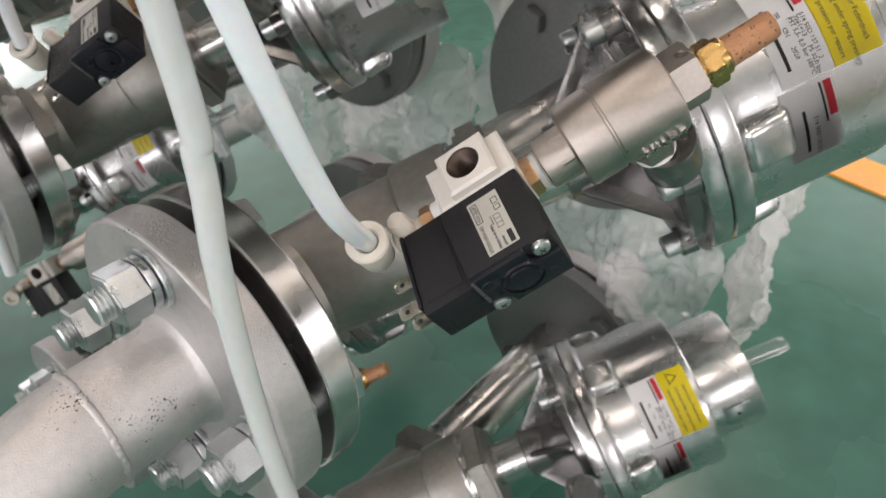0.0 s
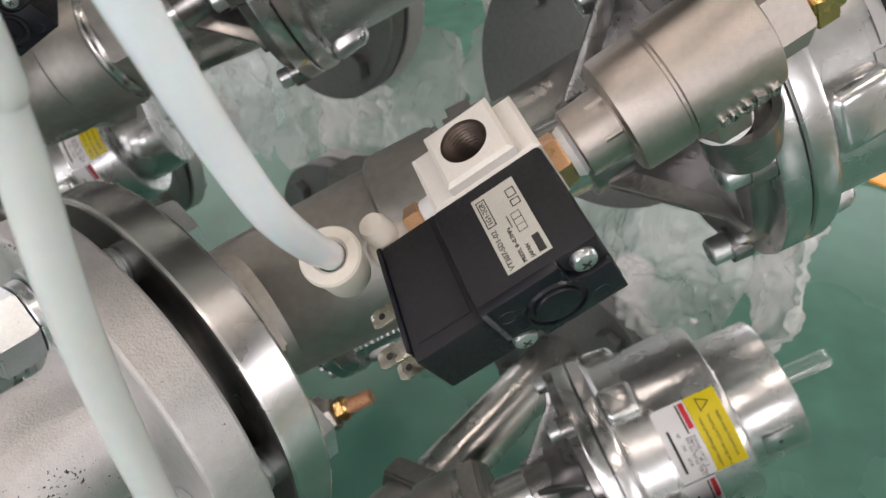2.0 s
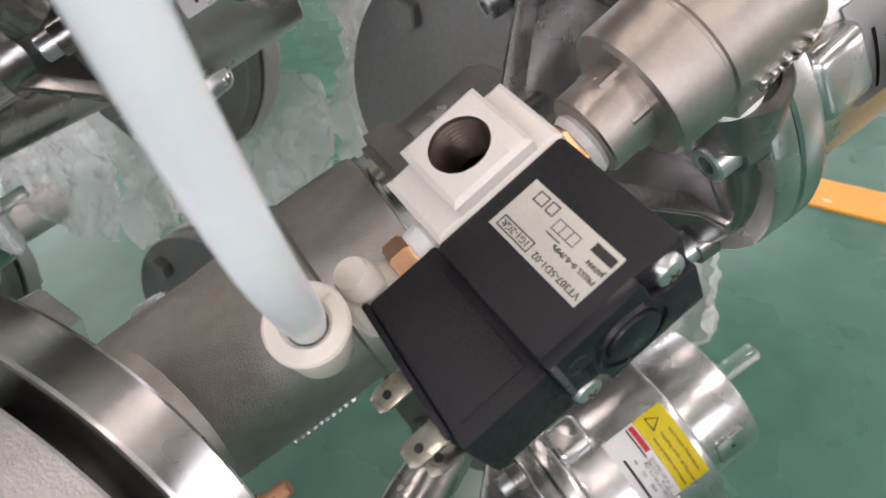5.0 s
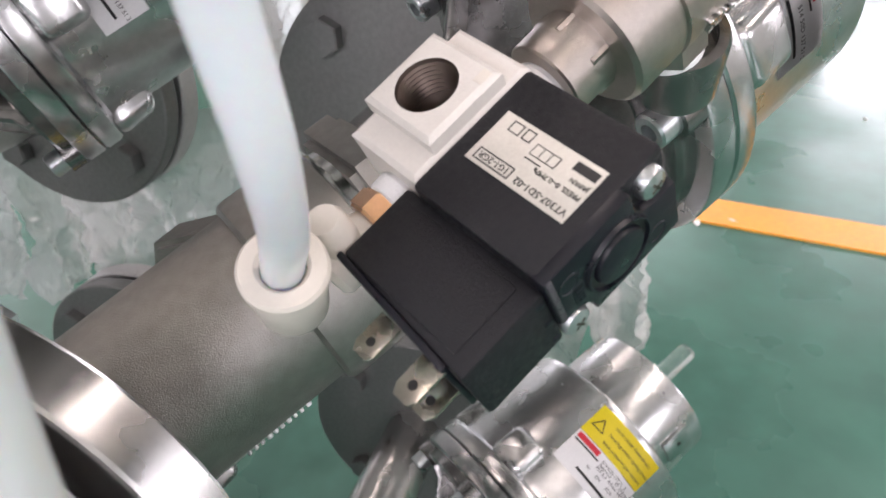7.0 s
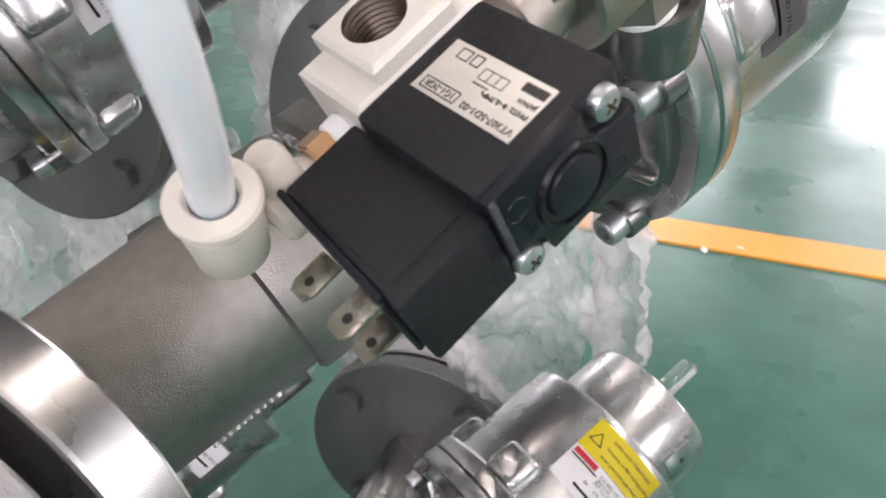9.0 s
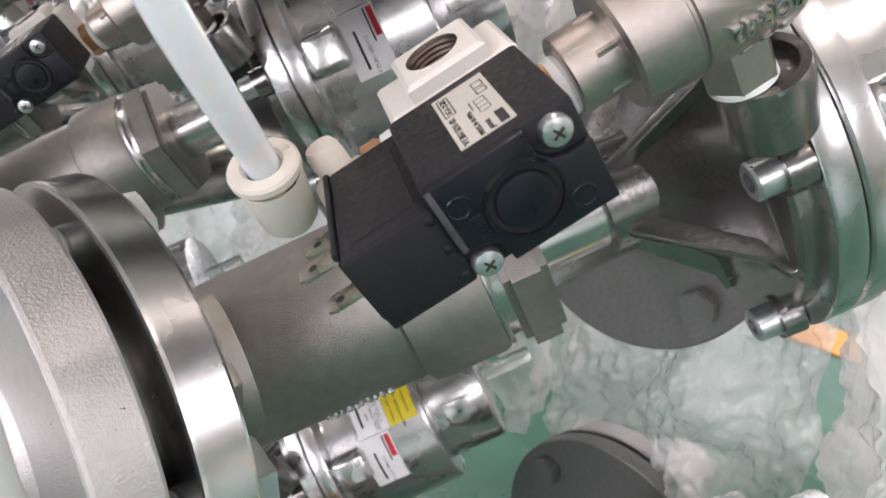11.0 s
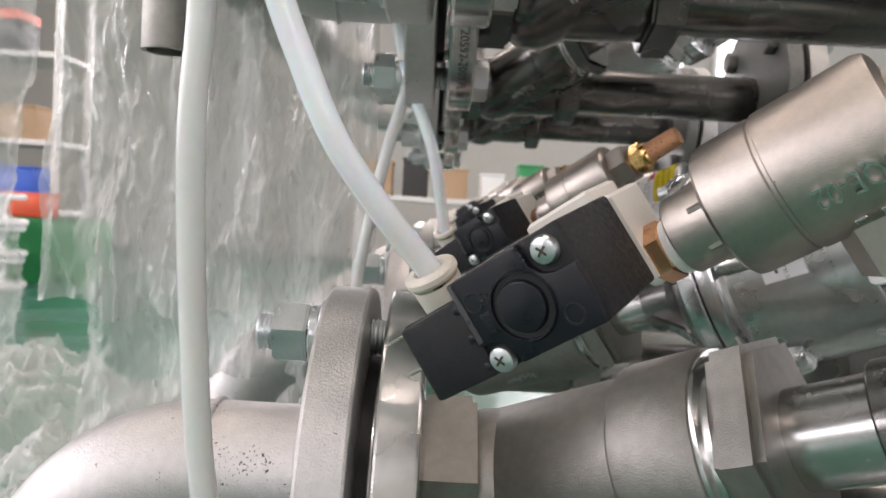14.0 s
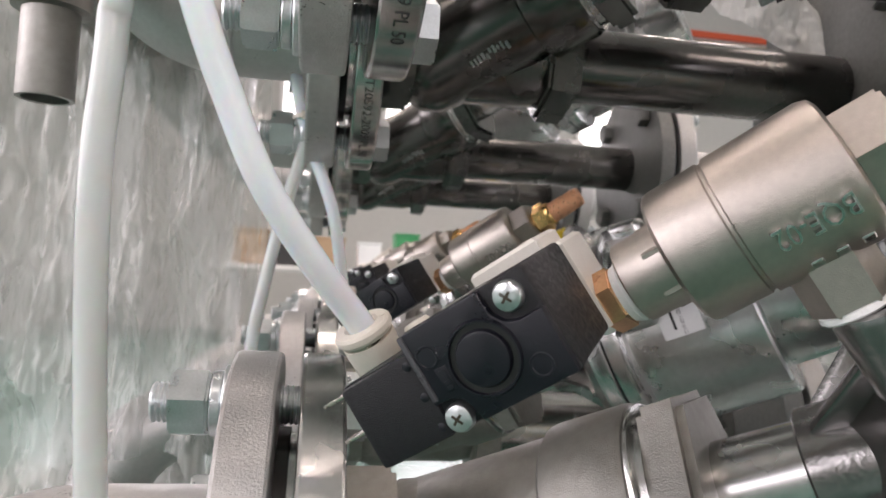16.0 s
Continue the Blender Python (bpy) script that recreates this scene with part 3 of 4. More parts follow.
def solenoid(m):
    e = empty("solenoid_valve", m, "black plastic solenoid valve with white ported block and silver label", "solenoid valve", "solenoid valves")
    part("housing", box(*mm(-5.5, 28, -33, 0.2, -20.5, 4.6), 0.0013), BLACK, e)
    plate = prism([(a / 1000, b / 1000) for a, b in ((-5.3, -20.3), (19.2, -20.3), (19.6, -16.5), (21, -14), (23.5, -12.9), (27.8, -12.8), (27.8, 4.3), (5.6, 4.3), (5.2, -1.5), (3.2, -4.2), (0.5, -5.3), (-5.3, -5.3))], -0.0012, 0.0023, 0.0005)
    bmesh.ops.transform(plate, matrix=Matrix(((1, 0, 0, 0), (0, 0, 1, 0), (0, 1, 0, 0), (0, 0, 0, 1))), verts=plate.verts)
    bmesh.ops.recalc_face_normals(plate, faces=plate.faces)
    face = part("front_plate", plate, BLACK_SMOOTH, e)
    part("coil", prism([(a / 1000, c / 1000) for a, c in ((27.6, -36.5), (46.2, -36.5), (48.6, 1.2), (27.6, 1.2))], -0.0204, 0.0004, 0.0011), BLACK, e)
    cover = prism([(a / 1000, c / 1000) for a, c in ((46.0, -36.9), (47.6, -36.9), (49.8, -2.5), (48.2, -2.5))], -0.0194, 0.0009, 0.0006)
    part("coil_end_cover", cover, BLACK_SMOOTH, e)
    part("coil_flap", box(*mm(30, 46, -34.5, -3, 0.2, 0.7), 0.0002), BLACK, e)
    part("port_block", tapped_block(*mm(-6, 27, -54.5, -33.2, -20.3, 4.2), *mm(10.5, -45.3, 6.95)), WHITE, e)
    boss = part("port_boss", tapped_block(*mm(-0.3, 20.3, -55.2, -34.2, 3.5, 8.2), *mm(10.5, -45.3, 6.9), closed=False), WHITE, e)
    part("port_thread", lathe([(0.0069, 0.0082), (0.0066, 0.0074)] + [(0.0062 if k % 2 else 0.0067, 0.0072 - 0.00065 * k) for k in range(16)] + [(0.0050, -0.0040), (0.0050, -0.016), (0, -0.016)], 40, Matrix.Translation((0.0105, -0.0453, 0))), DARK_BORE, boss)
    part("port_mark", box(*mm(1.2, 4.6, -37.6, -35.2, 8.15, 8.35), 0.0001), IVORY, boss)
    lab = part("label", box(*mm(4.5, 17.0, -28.6, -3.3, 4.55, 4.75)), LABEL, e, "silver printed label")
    T = lambda l, s: Matrix.Translation(mm(s, l, 4.8)) @ Matrix(((0, 1, 0, 0), (-1, 0, 0, 0), (0, 0, 1, 0), (0, 0, 0, 1)))  # noqa: E731
    text("VT307-5D1-02", 0.0021, INK, lab, T(-3.9, 15.2))
    text("1G1-2GR", 0.0020, INK, lab, T(-18.7, 14.8))
    text("PRESS. 0~0.7MPa", 0.0016, INK, lab, T(-3.9, 11.6))
    text("JAPAN", 0.0015, INK, lab, T(-3.9, 9.4))
    part("printed_mark", box(*mm(5.6, 7.6, -9.5, -4.0, 4.75, 4.79)), INK, lab)
    bars = bmesh.new()
    for x0, x1, y0, y1 in ((13.5, 13.8, -27.3, -18.0), (15.9, 16.2, -27.3, -18.0), (13.5, 16.2, -18.3, -18.0), (13.5, 16.2, -27.3, -27.0),
                           (5.4, 8.0, -25.8, -25.5), (5.4, 8.0, -23.2, -22.9), (5.4, 5.7, -25.8, -22.9), (7.7, 8.0, -25.8, -22.9),
                           (5.4, 8.0, -22.2, -21.9), (5.4, 8.0, -20.2, -19.9), (5.4, 5.7, -22.2, -19.9), (7.7, 8.0, -22.2, -19.9),
                           (7.0, 9.6, -18.4, -18.2), (7.0, 9.6, -16.4, -16.2), (7.0, 9.6, -14.4, -14.2), (7.0, 9.6, -12.4, -12.2), (7.0, 7.2, -18.4, -12.2), (9.4, 9.6, -18.4, -12.2), (10.4, 10.7, -18.5, -14.5)):
        box(*mm(x0, x1, y0, y1, 4.75, 4.79), bm=bars)
    part("printed_symbol", bars, INK, lab)
    for s, n in ((0, 0), (24.3, -17.4)):
        M = Matrix.Translation(mm(s, 0.2, n)) @ FRONT
        sc = part("screw", lathe([(0, 0), (0.0034, 0), (0.0034, 0.0012), (0.0030, 0.0021), (0.0016, 0.0027), (0, 0.0028)], 28, M), ZINC, e)
        # dark bars laid on the head, painted for the shade in its slots
        cross = box(-0.0015, 0.0015, -0.0003, 0.0003, 0.0022, 0.00285)
        box(-0.0003, 0.0003, -0.0015, 0.0015, 0.0022, 0.00286, bm=cross)
        bmesh.ops.transform(cross, matrix=M @ Matrix.Rotation(0.5, 4, "Z"), verts=cross.verts)
        part("cross_slot", cross, DARK_BORE, sc)
    M = Matrix.Translation(mm(11.4, 2.2, -8.6)) @ FRONT
    part("button", lathe([(0, 0.0014), (0.0054, 0.0014), (0.0060, 0.0012), (0.0064, 0.0004), (0.0064, -0.001)], 48, M), BLACK_SMOOTH, face)
    part("button_ring", lathe([(0.0077, 0.0), (0.0079, 0.0010), (0.0083, 0.0010), (0.0087, 0.0)], 48, M), BLACK_SMOOTH, face)
    part("plate_ridge", box(*mm(26.0, 27.5, 0.5, 2.75, -12.0, 4.1), 0.0004), WORN, face, "greyish worn edge of the plate")
    # flat black ring on the plate, painted for the shade of a groove
    part("button_groove", lathe([(0.0056, 0.00015), (0.0078, 0.00015)], 48, M), RUBBER, face)
    for s, n in ((23.2, -2.6), (1.0, -15.6)):
        part("ejector_mark", lathe([(0.0020, 0.0), (0.0022, 0.0002), (0.0026, 0.0002), (0.0028, 0.0)], 28, Matrix.Translation(mm(s, 2.25, n)) @ FRONT), BLACK_SMOOTH, face)
    emblem = box(*mm(20.2, 23.2, 2.2, 2.45, -11.6, -5.8), 0.0001)
    for k in range(4):
        box(*mm(20.9, 22.5, 2.4, 2.65, -10.9 + k * 1.25, -10.2 + k * 1.25), bm=emblem)
    part("moulded_mark", emblem, BLACK_SMOOTH, face)
    for s, n in ((29.4, -2.2), (29.4, -10), (29.4, -17.6)):
        part("moulded_dot", lathe([(0, 0.0002), (0.0008, 0.0002), (0.0011, 0.0)], 16, Matrix.Translation(mm(s, 1.25, n)) @ FRONT), BLACK_SMOOTH, e)
    for l, n in ((-20.4, -5.2), (-5.4, -1.0), (-5.7, -10.9)):
        b = prism([(0.0, -0.0029), (0.0072, -0.0029), (0.0090, -0.0018), (0.0090, 0.0018), (0.0072, 0.0029), (0.0, 0.0029)], -0.0004, 0.0004, 0.0001)
        bmesh.ops.transform(b, matrix=Matrix.Translation(mm(49, l, n)), verts=b.verts)
        t = part("terminal", b, TIN, e)
        # black disc set in the blade, its colour giving the dark of a hole
        part("terminal_hole", lathe([(0, -0.00045), (0.0010, -0.00045), (0.0010, 0.00045), (0, 0.00045)], 16, Matrix.Translation(mm(54.6, l, n))), RUBBER, t)
    return e


def exhaust_valve():
    q = empty("quick_exhaust_valve", SOL @ Matrix.Translation((-0.0006, LINE_L, LINE_N + 0.0015)), "nickel-plated quick exhaust valve with hexagon ends", "exhaust valve", "quick exhaust valves")
    part("body", lathe([(0, 0.0255), (0.0160, 0.0255), (0.0172, 0.0265), (0.0175, 0.028), (0.0175, 0.0405), (0.0170, 0.0409), (0.0170, 0.0417), (0.0178, 0.0421), (0.0178, 0.0655), (0.0170, 0.0677), (0.0155, 0.0685), (0, 0.0685)], 64, NX), NICKEL, q)
    part("neck", lathe([(0, 0.0130), (0.0100, 0.0130), (0.0105, 0.0135), (0.0105, 0.0260)], 40, NX), NICKEL, q)
    part("neck_hexagon", hexnut(0.0190, 0.0195, 0.0262, m=NX), NICKEL, q)
    part("hexagon", hexnut(0.022, 0.0680, 0.0800, m=NX @ Matrix.Rotation(0.4, 4, "Z")), NICKEL, q)
    part("side_port", hexnut(0.017, 0.010, 0.028, m=Matrix.Translation((-0.054, 0, 0)) @ Matrix.Rotation(radians(180), 4, "X")), NICKEL, q)
    part("thread_tape", lathe([(0.0080, 0.0272), (0.0088, 0.0276), (0.0090, 0.0290), (0.0084, 0.0296)], 28, Matrix.Translation((-0.054, 0, 0)) @ Matrix.Rotation(radians(180), 4, "X")), TAPE, q)
    o = text("BQE-02", 0.0072, TURNED, q, Matrix(), "raised_lettering", 0.0013)
    for v in o.data.vertices:
        a, z = radians(-74) + (v.co.y) / 0.0178, 0.0650 - v.co.x * 0.78
        r = 0.0178 + v.co.z
        v.co = (-z, r * math.sin(-a), -r * math.cos(a))
    bars = bmesh.new()
    for k in range(3):
        s = bmesh.ops.create_cube(bars, size=1)["verts"]
        a = radians(-142)
        bmesh.ops.transform(bars, matrix=Matrix.Rotation(a, 4, "X") @ Matrix.Translation((-0.052 - 0.0055 * k, 0, 0.0180)) @ Matrix.Diagonal((0.0028, 0.0030, 0.0008, 1)), verts=s)
    bmesh.ops.bevel(bars, geom=bars.edges[:], offset=0.0003, segments=1, affect="EDGES")
    part("raised_mark", bars, TURNED, q)
    n = empty("brass_nipple", SOL @ Matrix.Translation((0.0042, LINE_L, LINE_N)), "copper-coloured brass nipple with white thread tape", "pipe nipple", "brass nipples")
    part("hexagon", hexnut(0.0145, 0.0085, 0.0145, m=NX), COPPER, n)
    part("thread_tape", lathe([(0, 0.0055), (0.0068, 0.0055), (0.0072, 0.007), (0.0068, 0.0088), (0, 0.0088)], 28, NX), TAPE, n)
    part("thread_tape", lathe([(0, 0.0142), (0.0074, 0.0145), (0.0082, 0.0165), (0.0076, 0.0178), (0, 0.0178)], 28, NX), TAPE, n)
    s = empty("silencer", SOL @ Matrix.Translation((0.0042, LINE_L, LINE_N)), "brass silencer with sintered bronze cone", "silencer", "silencers")
    part("hexagon", hexnut(0.0165, 0.0865, 0.0935, m=NX), BRASS, s)
    part("collar", lathe([(0, 0.084), (0.0068, 0.084), (0.0068, 0.0865), (0.0075, 0.0867), (0.0075, 0.0955), (0.0066, 0.0965), (0, 0.0965)], 32, NX), BRASS, s)
    part("cone", lathe([(0, 0.095), (0.0062, 0.095), (0.0058, 0.113), (0.0052, 0.1155), (0, 0.116)], 36, NX), BRONZE, s)
    return [q, n, s]


COLLAR = Vector((-0.0254, 0.0599, 0.9400))
COLLAR_AX = Vector((-0.52, -0.28, 0.81)).normalized()


def push_elbow():
    f = empty("push_in_elbow", SOL, "ivory plastic push-in elbow fitting with brass stud", "hose fitting", "hose fittings")
    st = Matrix.Translation((0, LINE_L, -0.0085)) @ Matrix.Rotation(radians(90), 4, "Y")
    part("stud_thread", thread(0.0066, 0.0013, 0.0265, 0.032), TIN, f).matrix_local = st
    part("stud_tape", lathe([(0.0066, 0.027), (0.0074, 0.028), (0.0072, 0.0315), (0.0066, 0.032)], 24, st), TAPE, f)
    part("stud_hexagon", hexnut(0.0140, 0.0320, 0.0375, m=st), COPPER, f)
    part("stud_sleeve", lathe([(0, 0.0375), (0.0055, 0.0375), (0.0062, 0.039), (0.0062, 0.050), (0.005, 0.0515), (0, 0.052)], 32, st), IVORY, f)
    inv = SOL.inverted()
    part("swivel_stub", lathe([(0, -0.006), (0.0046, -0.006), (0.0044, 0.0125), (0.0036, 0.0142), (0, 0.0146)], 28, Matrix.Translation((0.0445, LINE_L, -0.0085))), IVORY, f)
    c, ax = inv @ COLLAR, inv.to_3x3() @ COLLAR_AX
    K = Matrix.Translation(c) @ ax.to_track_quat("Z", "Y").to_matrix().to_4x4()
    part("elbow_body", lathe([(0, -0.021), (0.0055, -0.0205), (0.0072, -0.018), (0.0078, -0.0055), (0.0078, -0.0042), (0, -0.0042)], 44, K), IVORY, f)
    part("steel_ring", lathe([(0.004, -0.0044), (0.0076, -0.0044), (0.0076, -0.0032), (0.004, -0.0032)], 44, K), TIN, f)
    part("release_collar", lathe([(0.0043, -0.0035), (0.0078, -0.0033), (0.0086, -0.0022), (0.0086, -0.0006), (0.0080, 0.0002), (0.0052, 0.0004), (0.0043, -0.0008), (0.0043, -0.0035)], 52, K), IVORY, f)
    text("8", 0.0024, IVORY, f, K @ Matrix.Rotation(radians(250), 4, "Z") @ Matrix.Translation((0, 0.0066, 0.0003)) @ Matrix.Rotation(radians(180), 4, "Z"), "raised_numeral", 0.0002, "CENTER")
    return f


def outlet(m):
    """Outlet pipe behind the valve with its flange pair."""
    o = empty("outlet_pipe", m, "bare steel outlet pipe with dark flange", "pipe", "outlet pipes")
    part("pipe", lathe([(0.0255, 0.07), (0.0255, OUTX)], 56, AX), PIPE, o)
    flange_ring(OUTX, OUTX + 0.016, 0.098, 0.02, FLANGE_DARK, o, "dull grey plate flange")
    n = empty("outlet_flange", m, "light grey outlet flange with pipe stub", "flange", "outlet flanges")
    flange_ring(OUTX + 0.022, OUTX + 0.042, 0.098, 0.02, BLAST, n, "light grey plate flange")
    part("pipe_stub", lathe([(0.0288, OUTX + 0.042), (0.0288, OUTX + 0.16)], 48, AX), BLAST, n)
    out = [o, n, gasket(m, OUTX + 0.0158, 0.090, 0.0064)]
    for k in range(4):
        a = radians(90 * k + 45)
        b = empty("outlet_bolt", m @ Matrix.Translation((0, 0.076 * math.sin(a), 0.076 * math.cos(a))), "zinc-plated hexagon bolt in outlet flange", "bolt", "outlet bolts")
        part("bolt_head", hexnut(0.022, 0, 0.0105), FLANGE_DARK, b).matrix_local = Matrix.Translation((OUTX - 0.0105, 0, 0)) @ AX
        part("threaded_shank", thread(0.0079, 0.002, 0, 0.062), ZINC, b).matrix_local = Matrix.Translation((OUTX, 0, 0)) @ AX
        out.append(b)
    return out


M0 = Matrix.Translation(C0)
first = [inlet_elbow(M0), valve_flange(M0), gasket(M0, FX + 0.0185)]
for k in range(4):
    a = radians(90 * k + BOLT_TURN)
    first.append(flange_bolt(M0 @ Matrix.Translation((0, -0.0625 * math.sin(a), 0.0625 * math.cos(a)))))
valve = angle_valve(M0 @ Matrix.Rotation(radians(ROLL), 4, "X"))
first.append(valve)
first += outlet(M0)
control = [solenoid(SOL)] + exhaust_valve() + [push_elbow()]

AXIS = Matrix.Rotation(radians(ROLL), 4, "X") @ B45       # turn of the actuator's line
black = {}


# upper copies: the shade on their steel is put into a darker colour
def in_shaded_steel(ob):
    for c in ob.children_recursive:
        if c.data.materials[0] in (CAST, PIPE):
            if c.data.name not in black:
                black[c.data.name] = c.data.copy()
                black[c.data.name].materials[0] = SHADED_STEEL
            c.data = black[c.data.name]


for level, places in (("middle", [ROW * k for k in range(1, 5)]), ("lower", LOWER), ("upper", UPPER)):
    for k, d in enumerate(places):
        for ob in first:
            flip = Matrix()
            if level == "upper" and ob.name.startswith("inlet_elbow"):   # the upper inlets come from above
                flip = M0 @ Matrix.Rotation(math.pi, 4, "X") @ M0.inverted()
            made = copy_thing(ob, Matrix.Translation(d) @ flip @ ob.matrix_basis)
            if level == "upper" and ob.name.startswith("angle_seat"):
                in_shaded_steel(made)
                tagged(made, "angle seat valve, steel darkened for shade, with aluminium actuator", "valve", "upper angle seat valves")
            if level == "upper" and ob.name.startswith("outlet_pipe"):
                in_shaded_steel(made)
                tagged(made, "outlet pipe, steel darkened for shade, with dark flange", "pipe", "upper outlet pipes")
        for ob in control:
            turn = Matrix()
            if level == "lower":
                if not k:
                    continue
                turn = M0 @ AXIS @ Matrix.Rotation(radians(LOW_TURN), 4, "Z") @ AXIS.inverted() @ M0.inverted()
            copy_thing(ob, Matrix.Translation(d) @ turn @ ob.matrix_basis)

# ---- air hoses ----
HOSE1 = [(-0.0202, 0.0640, 0.9325), tuple(COLLAR), (-0.0390, 0.0498, 0.9560), (-0.0530, 0.0415, 0.9755), (-0.0628, 0.0378, 0.9965), (-0.0705, 0.0350, 1.016), (-0.080, 0.033, 1.045), (-0.092, 0.032, 1.09), (-0.10, 0.035, 1.15), (-0.10, 0.05, 1.38)]
HOSE2P = [(-0.108, 0.055, 1.38), (-0.093, 0.0435, 1.06), (-0.0922, 0.0436, 1.012), (-0.0940, 0.0448, 0.9805), (-0.0937, 0.0468, 0.9492), (-0.0922, 0.0490, 0.9170), (-0.0900, 0.0510, 0.885), (-0.086, 0.0545, 0.850), (-0.082, 0.058, 0.80), (-0.06, 0.085, 0.70)]
BACK1 = [tuple(COLLAR + ROW)] + [(-0.0299, 0.3288, 0.9965), (-0.0450, 0.3288, 1.0351), (-0.0534, 0.3288, 1.0603), (-0.0585, 0.3288, 1.0855), (-0.0618, 0.3288, 1.1107), (-0.0652, 0.3372, 1.3291)]
BACK2 = [(-0.0820, 0.3288, 0.8251), (-0.0753, 0.3288, 0.9116), (-0.0694, 0.3288, 0.9511), (-0.0618, 0.3288, 0.9906), (-0.0501, 0.3305, 1.0385), (-0.0450, 0.3322, 1.0679), (-0.0408, 0.3288, 1.0939), (-0.0316, 0.3288, 1.3291)]


def air_hose(pts, material, label, name="air_hose"):
    line = curve_points(pts)
    h = empty(name, Matrix(), label, "hose", "air hoses")
    part("hose_wall", tube(line, 0.004, 28, caps=False), material, h)
    part("hose_bore", tube(line, 0.0027, 20), BORE_AIR, h)
    return h


air_hose(HOSE1, HOSE, "milky white nylon air hose pushed into the fitting")
air_hose(HOSE2P, HOSE2, "translucent nylon air hose hanging past the flange")
air_hose(BACK1, HOSE, "milky white nylon air hose tied to its neighbour")
air_hose(BACK2, HOSE2, "translucent nylon air hose tied to its neighbour")
tie = empty("cable_tie", Matrix.Translation((-0.0501, 0.3296, 1.0561)), "white nylon cable tie round two hoses", "cable tie")
part("strap", lathe([(0.0078, -0.0013), (0.0086, -0.0013), (0.0086, 0.0013), (0.0078, 0.0013), (0.0078, -0.0013)], 32), IVORY, tie)
part("lock", box(-0.003, 0.003, -0.0115, -0.0080, -0.0025, 0.0025, 0.0006), IVORY, tie)

# ---- floor stripe, shelf and goods ----
st = box(-0.05, 0.05, -6, 0.6, G, G + 0.004)
bmesh.ops.transform(st, matrix=Matrix.Translation((1.21, 0.057, 0)) @ Matrix.Rotation(radians(-11.2), 4, "Z"), verts=st.verts)
structure("floor_stripe", st, STRIPE, "worn orange-yellow painted floor line")


def crumpled(name, origin, u, v, nu, nv, amp, folds, seed, material, label, category, fine=1.0, hang=0.55):
    """Loose plastic sheet with long folds and sharp small creases."""
    bm = bmesh.new()
    origin, u, v = Vector(origin), Vector(u), Vector(v)
    nrm = u.cross(v).normalized()
    grid = []
    for j in range(nv + 1):
        row = []
        for i in range(nu + 1):
            a, b = i / nu, j / nv
            p = origin + u * a + v * b
            q = p * 11 + Vector((seed, seed * 2, 0))
            h = amp * 0.8 * math.sin(a * folds * 6.28 + 2.2 * noise.noise(q * 0.5)) * (0.4 + 0.6 * b) + amp * 0.7 * noise.noise(q)
            for k, w in ((2.3, 0.55), (4.9, 0.32), (10.5, 0.17), (21.0, 0.08)):
                h += fine * amp * w * (1 - 2 * abs(noise.noise(Vector((q.x * k, q.y * k, q.z * k * hang)))))
            edge = 0.05 * noise.noise(Vector((a * 4, seed, 0))) if j in (0, nv) else 0
            row.append(bm.verts.new(p + nrm * h + v * edge + u * 0.06 * noise.noise(Vector((b * 3, seed + 5, a)))))
        grid.append(row)
    for j in range(nv):
        for i in range(nu):
            bm.faces.new((grid[j][i], grid[j][i + 1], grid[j + 1][i + 1], grid[j + 1][i]))
    ob = part(name, bm, material, None, "", 80)
    return tagged(ob, label, category, "plastic wraps")


WRAP = "crumpled clear plastic wrap hanging in folds"
crumpled("plastic_wrap", (-0.315, 0.40, 0.875), (0.150, -0.01, 0), (0.02, 0.01, 0.60), 110, 190, 0.020, 3, 3, FILM, WRAP, "plastic wrap", 1.5, 0.28)
crumpled("plastic_wrap", (-0.215, 0.44, 0.82), (0.120, 0.0, 0), (0.0, 0.01, 0.66), 100, 200, 0.022, 3, 8, FILM, WRAP, "plastic wrap", 1.5, 0.28)
crumpled("plastic_wrap", (-0.33, 0.50, 0.74), (0.25, 0.0, 0), (0.0, 0.01, 0.75), 110, 190, 0.022, 4, 5, FILM, WRAP, "plastic wrap", 1.5, 0.3)
crumpled("plastic_wrap", (-0.90, 0.95, 0.72), (0.26, 0.0, 0), (0.0, 0.0, 1.0), 68, 170, 0.03, 3, 12, FILM, WRAP, "plastic wrap")
crumpled("plastic_wrap", (-0.70, 0.42, 0.62), (0.50, 0.10, 0.02), (0.1, 0.45, 0.06), 119, 102, 0.040, 2, 17, FILM, "crumpled clear plastic wrap lying under the inlet pipes", "plastic wrap")
BAG = "clear plastic bag wrapped round the outlet flanges"
for k in range(4):
    o = C0 + ROW * k
    crumpled("plastic_wrap", (o.x + OUTX + 0.03, o.y - 0.11, o.z - 0.26), (0.03, 0.22, 0), (0.02, 0.0, 0.22), 74, 85, 0.026, 2, 20 + k, BAG_FILM, BAG, "plastic wrap")
    crumpled("plastic_wrap", (o.x + OUTX + 0.05, o.y - 0.115, o.z - 0.27), (0.22, 0.02, 0), (0.0, 0.0, 0.40), 74, 102, 0.028, 2, 30 + k, BAG_FILM, BAG, "plastic wrap")
    crumpled("plastic_wrap", (o.x + OUTX + 0.06, o.y - 0.10, o.z + 0.10), (0.25, 0.03, 0), (0.0, 0.22, 0.02), 68, 68, 0.028, 2, 40 + k, BAG_FILM, BAG, "plastic wrap")
